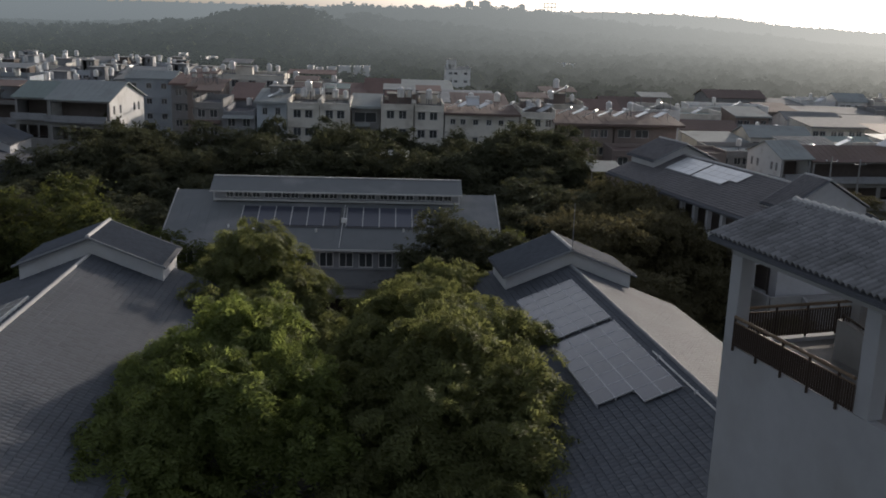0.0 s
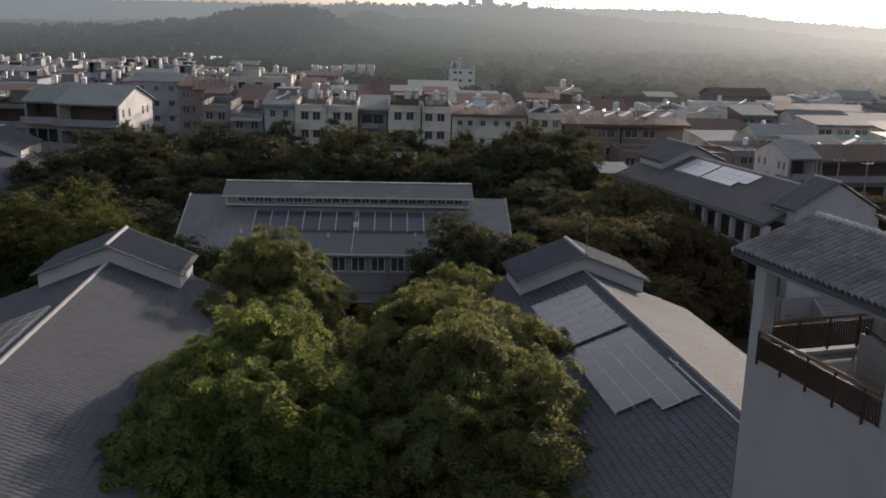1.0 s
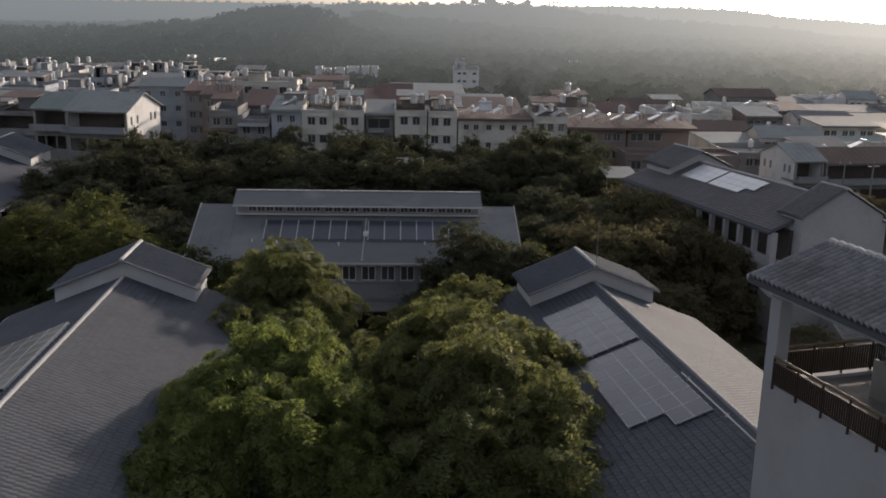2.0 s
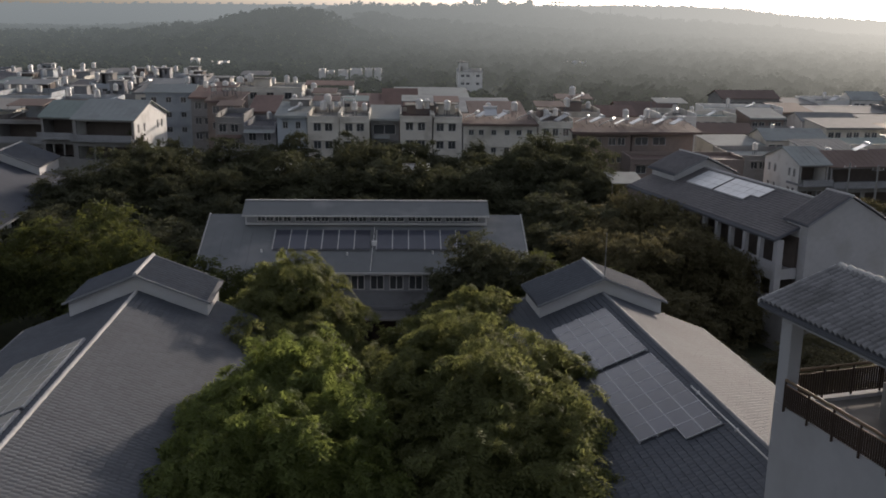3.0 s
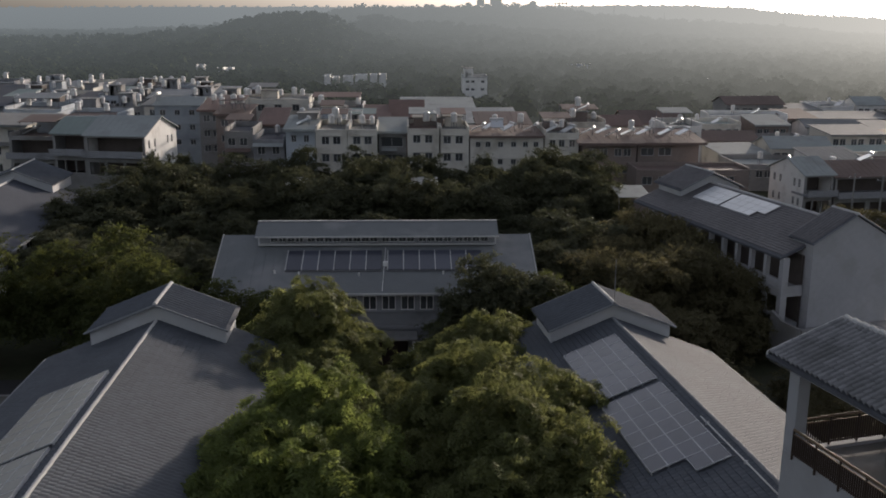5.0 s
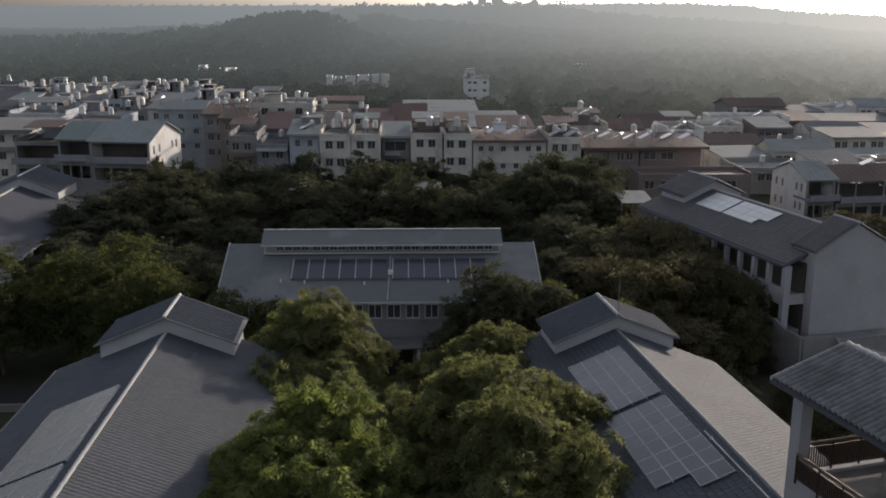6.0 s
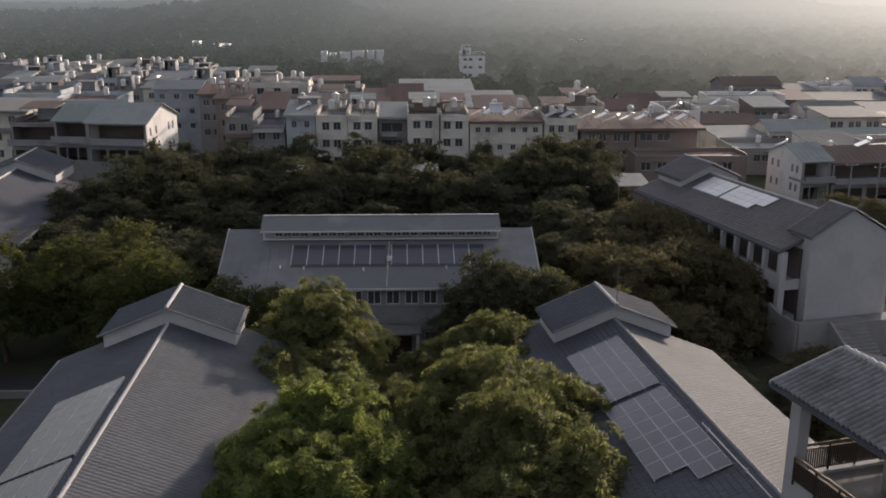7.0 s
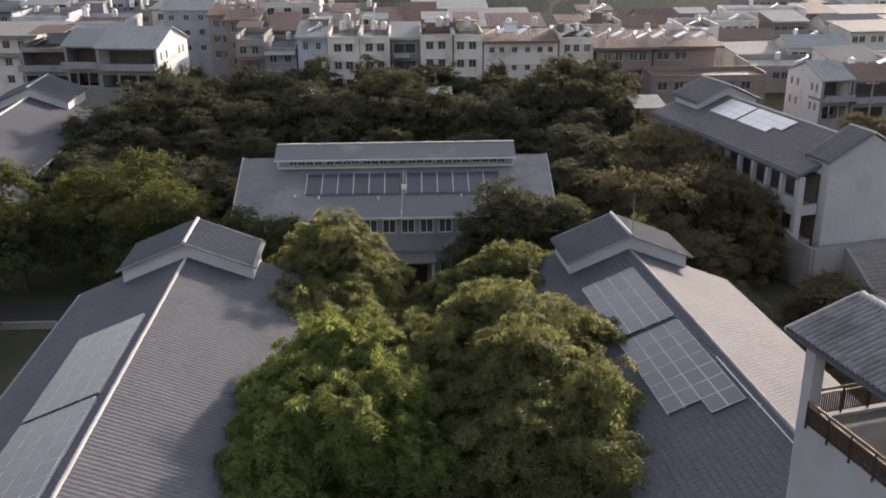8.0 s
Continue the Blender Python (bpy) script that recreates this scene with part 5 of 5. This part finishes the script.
town_house("long cream house with brown sloping roof edge", 7.6, 18.7, 142, 11, 10.8, "cream", "brown_roof", roof_kind="mono", rise=0.08, bays=[1.2, 2.7, 4.6, 6.6, 8.4, 10.0], win=(0.8, 0.85), rows=2, eave=0.2)
town_house("cream corner house beside the brown roofs", 19.0, 24.2, 142.5, 11, 11.0, "cream", "grey_roof", bays=[1.2, 2.6, 4.2], win=(0.9, 1.1))
town_house("brick house with wide brown roof", 24.6, 32.8, 141, 9, 9.9, "brick", "brown_roof", roof_kind="mono", eave=0.9, rise=0.25, bays=[1.5, 3.2, 5.4, 6.8])
town_house("shaded house with wide brown roof and pale shutters", 33.1, 42.5, 141.5, 9, 9.9, "brick", "brown_roof", roof_kind="mono", eave=0.9, rise=0.25, bays=[1.5, 4.2], win=(2.0, 1.2))
town_house("pale house at the end of the row", 40.0, 46.0, 152, 9, 11.0, "white", "grey_roof", bays=[1.0, 2.4, 4.6])
town_house("low dim building behind the wing", 31, 47.5, 133, 6, 6.9, "brick", "brown_roof", bays=[1.6, 4.0, 6.4, 8.8, 11.2, 13.6], rows=1, win=(1.5, 1.2), parapet=0.4)
# sunlit gabled house and its neighbours
town_house("white gabled house with pale sheet roof in evening sun", -45.6, -37.2, 129.0, 11.0, 12.6, "white", "pale_roof", roof_kind="gable", turn=-9, side="r", porch=True, rise=0.34)
town_house("dark house with grey-green sheet roof and terrace", -50.4, -45.7, 130.3, 9.5, 12.7, "concrete", "green_roof", roof_kind="gable", turn=-7, porch=True, rise=0.32)
town_house("dim garage house with brown roof line", -58.6, -51.6, 136, 9, 11.4, "concrete", "brown_roof", turn=-5, porch=True)
town_house("yellow rendered house with wide eaves", -76, -60.3, 148, 11, 12.0, "cream", "grey_roof", roof_kind="mono", eave=1.0, rise=0.1, turn=-5, side="r", bays=[4, 8, 11.0, 13.4], awning=(0, 15.6, 8.9, "concrete"))
town_house("grey house with window bands behind the garages", -73, -63, 170, 10, 11.9, "blue_grey", "grey_roof", bays=[2.4, 7.0], win=(3.4, 1.0), rows=1)
town_house("grey house with window bands behind the garages", -62.6, -52, 166, 10, 11.2, "blue_grey", "brown_roof", bays=[2.4, 7.4], win=(2.6, 1.0), rows=1)
town_house("blue-grey house with pale roof", -47.2, -39.0, 172, 9, 12.7, "blue_render", "pale_roof", roof_kind="gable", rise=0.2, bays=[1.4, 4.0, 6.6], win=(1.0, 1.0), side="r")
town_house("dim brown house with stacked roof rooms", -38.4, -34.4, 168, 9, 12.2, "concrete", "red_roof", roof_kind="mono", bays=[1.2, 2.8])
town_house("dim house with brown roof", -34.0, -28.6, 160, 9, 12.3, "brick", "brown_roof", roof_kind="mono", rise=0.2, bays=[1.4, 3.8])
town_house("pinkish house with rooftop tanks", -31.9, -19.6, 173, 9, 13.6, "cream", "grey_roof", bays=[3.6, 6.6, 9.8], win=(1.3, 1.2), rows=2, parapet=0.4)
town_house("house with red sheet roof", -26.4, -22.2, 157, 8, 10.9, "concrete", "red_roof", roof_kind="mono", rise=0.55, bays=[1.2, 3.0])
town_house("flat house with white parapet", -19.2, -9.6, 166, 9, 12.4, "cream", "grey_roof", parapet=0.9, rows=2)
town_house("grey house among roof terraces", -16.6, -12.0, 156, 8, 12.0, "blue_grey", "grey_roof", parapet=0.5, rows=2)
town_house("house with dark red roof", -9.2, -5.0, 160, 9, 11.4, "brick", "red_roof", roof_kind="mono", rise=0.4, rows=2)
town_house("house with dark red roof", -4.8, 0.8, 163, 9, 11.6, "brick", "red_roof", roof_kind="gable", rise=0.5, rows=2)
town_house("long hall with grey sheet roof", -3.0, 11.0, 183, 12, 11.2, "blue_grey", "pale_roof", roof_kind="mono", rise=0.2, rows=1)
town_house("long hall with grey sheet roof", 3.8, 18, 172, 9, 10.6, "concrete", "sheet", roof_kind="mono", rise=0.2, rows=1)
town_house("house with grey roof terrace", 1.2, 9.0, 158, 9, 11.0, "brick", "sheet", roof_kind="mono", rise=0.25, rows=1)
town_house("house with dim brown roof", 10, 19, 160, 9, 10.6, "brick", "brown_roof", roof_kind="mono", rise=0.3, rows=1)
town_house("house with tanks on a flat roof", 24.0, 31, 156, 9, 11.2, "cream", "grey_roof", rows=2)
town_house("house with a hipped looking dun roof", 38, 49, 172, 10, 9.4, "cream", "brown_roof", roof_kind="gable", rise=0.35, rows=2)
town_house("house with a dun roof", 31.5, 38, 160, 9, 10.4, "cream", "red_roof", roof_kind="gable", rise=0.25, rows=2)
# crowded flat roofs behind, on the shaded side
brng = random.Random(21)
for y, xa, xb, zt in ((186, -84, -30, 10.9), (200, -92, -24, 11.3), (214, -100, -36, 11.6), (229, -112, -44, 11.9)):
    x = xa
    while x < xb - 5:
        wd = brng.choice((4.4, 4.6, 5.2, 6.0, 8.0))
        kind = brng.choice(("flat", "flat", "flat", "mono"))
        z = zt + brng.uniform(-0.7, 0.7)
        town_house("crowded row house with a rooftop of tanks", x, x + wd, y + brng.uniform(-1, 1), 10, z, brng.choice(("blue_grey", "concrete", "concrete", "grey_and_shade_render", "cream")),
                   brng.choice(("grey_roof", "slab", "green_roof", "sheet")), roof_kind=kind, rows=1, rise=0.22, parapet=brng.uniform(0.35, 0.74), seams=False)
        if kind == "flat" and brng.random() < 0.85:
            rooftop_hut(x + brng.uniform(0.3, 1.2), y + brng.uniform(2, 5), z - 0.1, brng.uniform(2.4, 3.4), 3, brng.uniform(1.5, 2.6), brng.choice(("concrete", "blue_grey", "grey_and_shade_render", "shade_render")))
        if kind == "flat":
            for q in range(brng.choice((2, 2, 3))):
                put(TANK, x + 0.9 + (wd - 1.8) * (q + brng.uniform(0.15, 0.85)) / 3, y + 1.0 + 2.6 * ((q * 2) % 3), z - 0.12, brng.uniform(0, 90), brng.uniform(0.8, 1.0))
        x += wd + 0.15
# across to the sun
town_house("pale gabled house beside the end wing", 52.8, 57.2, 126, 9, 7.4, "white", "pale_roof", roof_kind="gable", turn=10, side="l", rise=0.36, porch=True)
town_house("brown roofed house with dark terrace", 57.5, 74, 126.9, 9, 7.0, "concrete", "brown_roof", roof_kind="gable", turn=8, porch=True, rise=0.3)
grng = random.Random(52)
for y, xa, xb, zt in ((143, 60, 100, 4.4), (153, 50, 104, 5.2), (164, 52, 110, 5.6), (177, 52, 118, 6.0), (190, 52, 122, 6.6), (204, 62, 128, 7.4), (220, 72, 130, 8.4)):
    x = xa + grng.uniform(0, 3)
    while x < xb:
        wd = grng.choice((7, 9, 11, 14, 17))
        kind = grng.choice(("gable", "mono", "mono", "flat"))
        z = zt + grng.uniform(-0.9, 0.6)
        town_house("low house with sheet roof towards the sun", x, x + wd, y + grng.uniform(-1.5, 1.5), grng.uniform(7, 9), z, grng.choice(("concrete", "cream", "brick", "white")),
                   grng.choice(("brown_roof", "pale_roof", "pale_roof", "grey_roof", "grey_roof", "green_roof")), rows=2, roof_kind=kind, rise=grng.uniform(0.22, 0.4), seams=y < 160, turn=grng.uniform(-6, 10))
        if kind == "flat":
            put(TANK, x + wd * 0.4, y + 3.5, z - 0.12, grng.uniform(0, 90), grng.uniform(0.65, 0.9))
            put(HEATER, x + wd * 0.7, y + 4, z - 0.1, -90 + grng.uniform(-25, 20), 0.85)
        x += wd + grng.choice((0.3, 0.6, 3.0))
# white sheets added behind the tree belt to imitate bright ground and walls
for c, w in BRIGHT_GAPS:
    canopy(c - w, c + w, 123, 125.5, 4.6, "white")
# pale shed in the trees behind the wing
canopy(22.9, 26.8, 108, 113, 5.6, "pale_roof")
# lone block in the woods, and far white houses
town_house("lone pale apartment block among woods", 17.5, 25.9, 330, 10, 7.8, "white", "grey_roof", base=-2.5, parapet=0.9, bays=[1.6, 3.4, 6.8], win=(1.2, 0.8))
rooftop_hut(17.8, 331, 7.7, 3.2, 4, 3.4, "white")
frng = random.Random(31)
for xa, xb, y, z in ((-38, -12, 424, 2.3), (-104, -74, 470, 3.6), (86, 98, 520, 2.6), (130, 150, 420, 1.4)):
    x = xa
    while x < xb:
        wd = frng.uniform(2.6, 5.0)
        if frng.random() < 0.8:
            town_house("distant white house in the woods", x, x + wd, y + frng.uniform(-4, 4), 6, z + frng.uniform(-0.9, 0.7), "white", "white", base=-3.2, rows=1, seams=False, bays=[])
        x += wd + frng.uniform(0.5, 2.5)

# rooftop huts, tanks and heaters
for x, y, z, w, d, hg, wm in [(-16.2, 158, 11.9, 4.0, 4, 1.7, "blue_grey"), (-19, 149, 11.9, 3.0, 3, 1.6, "concrete"), (-0.9, 148, 11.6, 4.6, 4, 1.3, "brick"), (4.0, 148, 11.6, 2.6, 3, 1.5, "cream"),
                              (-28.8, 177, 13.5, 3.0, 3, 1.4, "cream"), (20.0, 148, 10.9, 3.0, 4, 1.4, "brick"), (25.5, 159, 11.1, 3.0, 4, 1.7, "brick"), (-56.8, 142, 11.3, 4.0, 4, 1.8, "blue_grey")]:
    rooftop_hut(x, y, z, w, d, hg, wm)
trng = random.Random(9)
for x, y, z in [(-33.2, 162, 13.0), (-31.4, 163, 13.0), (-30.2, 164, 13.0), (-22.4, 150, 9.8), (-13.6, 146, 11.5), (-12.6, 148, 11.5), (-8.9, 146.5, 11.5), (-7.4, 147, 11.5), (-18.6, 152, 12.3), (1.0, 146, 11.7), (2.2, 147, 11.7),
                (5.3, 146.5, 11.6), (12, 150, 11.32), (16, 149, 11.28), (20.6, 146, 10.9), (22.2, 147, 10.9), (27, 160, 12.9), (25.8, 158, 11.1), (29.5, 158.5, 11.1), (33, 146, 10.7), (36.5, 147, 10.7), (43.5, 156, 10.9),
                (-30.8, 176, 13.5), (-29.2, 176, 13.5), (-25, 176, 13.5), (-22.6, 176, 13.5), (-21.2, 177, 13.5), (-17.2, 170, 12.3), (-10.6, 170, 12.3), (-70, 174, 11.8), (-66, 173, 11.8), (-60, 170, 11.1), (-55, 170, 11.1), (-36.5, 172, 12.9)]:
    put(TANK, x, y, z - 0.1, trng.uniform(0, 90), trng.uniform(0.7, 0.98))
for x, y, z in [(9.0, 146, 11.1), (10.8, 147, 11.2), (13.6, 146, 11.1), (17.2, 146, 11.1), (20.2, 145, 10.9), (22.8, 145, 10.9), (26, 145.5, 10.6), (28.4, 146, 10.6), (29.6, 144, 10.4), (32, 144.5, 10.5), (34.5, 145, 10.5), (38.0, 145, 10.5), (40.8, 145, 10.5),
                (42.5, 155, 10.9), (27.6, 159, 12.9), (-18, 146, 12.0), (-57, 140, 11.3), (-48, 175, 13.4), (63, 130.4, 8.6), (69.5, 131.2, 8.6)]:
    put(HEATER, x, y, z, -90 + trng.uniform(-25, 20), 0.9)


def utility_pole(x, y, h):
    p = thing("utility_pole", "grey concrete utility pole with a crossarm", "pole", "utility poles", at=(x, y, 0))
    part("shaft", tube(bmesh.new(), (0, 0, -0.3), (0, 0, h), 0.17, 0.1, 8), "concrete", p)
    part("crossarm", bevelled((-0.8, 0.8, -0.06, 0.06, h - 0.7, h - 0.58), width=0.01), "steel_mast", p)
    for a in (-0.7, 0.0, 0.7):
        part("insulator", tube(bmesh.new(), (a, 0, h - 0.578), (a, 0, h - 0.38), 0.05, 0.03, 6), "white", p)


for x, y, h in ((60.6, 120, 8.3), (56.8, 120, 8.6)):
    utility_pole(x, y, h)


# ---- far woods ----
def woods(name, label, y0, y1, n, material, kind, seed):
    """Many small tree crowns of loose leaf clusters, over a stretch of the valley."""
    rng = np.random.default_rng(seed)
    y = y0 + (y1 - y0) * rng.random(n) ** 0.8
    x = (rng.random(n) * 1.5 - 0.7) * y * 0.75
    keep = ~((y < 247) & (x > -118) & (x < 50)) & ~((y < 237) & (x > 40) & (x < 120)) & ~((abs(x - 22) < 8) & (y > 300) & (y < 342)) & ~((x > -44) & (x < -8) & (y > 350) & (y < 430)) & ~((x > -110) & (x < -70) & (y > 463) & (y < 476))
    x, y = x[keep], y[keep]
    n = len(x)
    h = rng.uniform(4, 9, n)
    per = 50
    d = rng.normal(size=(n, per, 3))
    d /= np.linalg.norm(d, axis=2, keepdims=True)
    d[..., 2] = abs(d[..., 2])
    z0 = -3.0 * np.clip((y - 200) / 220, 0, 1)
    r = (h * rng.uniform(0.32, 0.5, n))[:, None, None]
    c = np.stack([x, y, z0 + h * 0.45], 1)[:, None, :] + d * r * np.array((1, 1, 1.15)) * rng.uniform(0.65, 1.05, (n, per, 1))
    a = rng.normal(size=(n, per, 3))
    a /= np.linalg.norm(a, axis=2, keepdims=True)
    b = np.cross(a, d)
    b /= np.linalg.norm(b, axis=2, keepdims=True) + 1e-9
    a = np.cross(d, b) * 0.8 + d * 0.35
    s = rng.uniform(0.7, 1.5, (n, per, 1)) * (r / 3.0) ** 0.5
    v = np.stack([c - a * s, c + b * s * 0.7, c + a * s, c - b * s * 0.7], 2).reshape(-1, 3)
    tagged(quads(name, v, material, None), label, "woods", kind=kind)


# both stretches of woods wear the painted haze glow
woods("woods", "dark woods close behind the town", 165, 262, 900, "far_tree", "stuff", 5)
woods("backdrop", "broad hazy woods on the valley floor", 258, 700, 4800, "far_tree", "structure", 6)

# ---- court ground ----
bm = boxes((-9.2, 4.5, 44, 72.5, 0.02, 0.08))
tagged(part("pavement", bm, "paving", None), "grey paved school court between the wings", "pavement", kind="structure")


tagged(part("road", boxes((-60, -25.2, 67, 71, 0.02, 0.07)), "asphalt", None), "dark asphalt lane beside the school wing", "road", kind="structure")
kerb = thing("low_wall", "low pale boundary wall along the lane", "wall", at=(-64, 66.4, 0))
part("coping", bevelled((0, 33, 0, 0.3, 0.5, 0.6), width=0.02), "concrete", kerb)
part("wall", boxes((0, 33, 0.03, 0.27, 0, 0.497)), "concrete", kerb)


# ---- skyline ----
# skyline pieces have haze painted on as a glow
def mast(at, h, arms, label):
    m = thing("lattice_mast", label, "mast", "skyline masts", at=at)
    part("shaft", tube(bmesh.new(), (0, 0, 0), (0, 0, h), 1.2, 0.4, 5), "haze_painted_steel", m)
    for z, w in arms:
        part("arm", boxes((-w, w, -0.5, 0.5, z - 0.5, z + 0.5)), "haze_painted_steel", m)


mast((340, 1600, 26), 26, (), "thin grey mast on the skyline hill")
mast((424, 1600, 14), 22, (), "thin grey mast beyond the hill crest")
mast((640, 1640, 0), 40, ((36, 3),), "thin grey pylon on the far skyline")


def gantry():
    g = thing("hilltop_gantry", "dark open steel gantry on the hill crest", "gantry", at=(252, 1600, 40))
    for x in (-9, -3, 3, 9):
        part("post", boxes((x - 0.6, x + 0.6, -0.6, 0.6, 0, 16)), "haze_painted_steel", g)
    for z in (9, 15.5):
        part("deck", boxes((-11, 11, -2, 2, z, z + 1.4)), "haze_painted_steel", g)


gantry()
for x, w, z in ((145, 9, 50), (120, 6, 49), (206, 5, 46)):
    g = thing("hilltop_building", "small dark building on the hill crest", "building", "hilltop buildings", at=(x, 1600, z))
    part("wall", boxes((-w, w, -4, 4, -4, 5)), "haze_painted_steel", g)
    part("roof", prism(bmesh.new(), [(-w - 1, 5.01), (w + 1, 5.01), (0, 8)], "y", -4.5, 4.5), "haze_painted_steel", g)


pf = thing("roof_portal", "white painted portal frame on a flat roof", "frame", at=(-10.75, 147, 11.48))
for x in (0, 1.7):
    part("post", bevelled((x, x + 0.2, 0, 0.2, 0, 2.6), width=0.02), "white", pf)
part("lintel", bevelled((-0.05, 1.95, -0.03, 0.23, 2.602, 2.85), width=0.02), "white", pf)
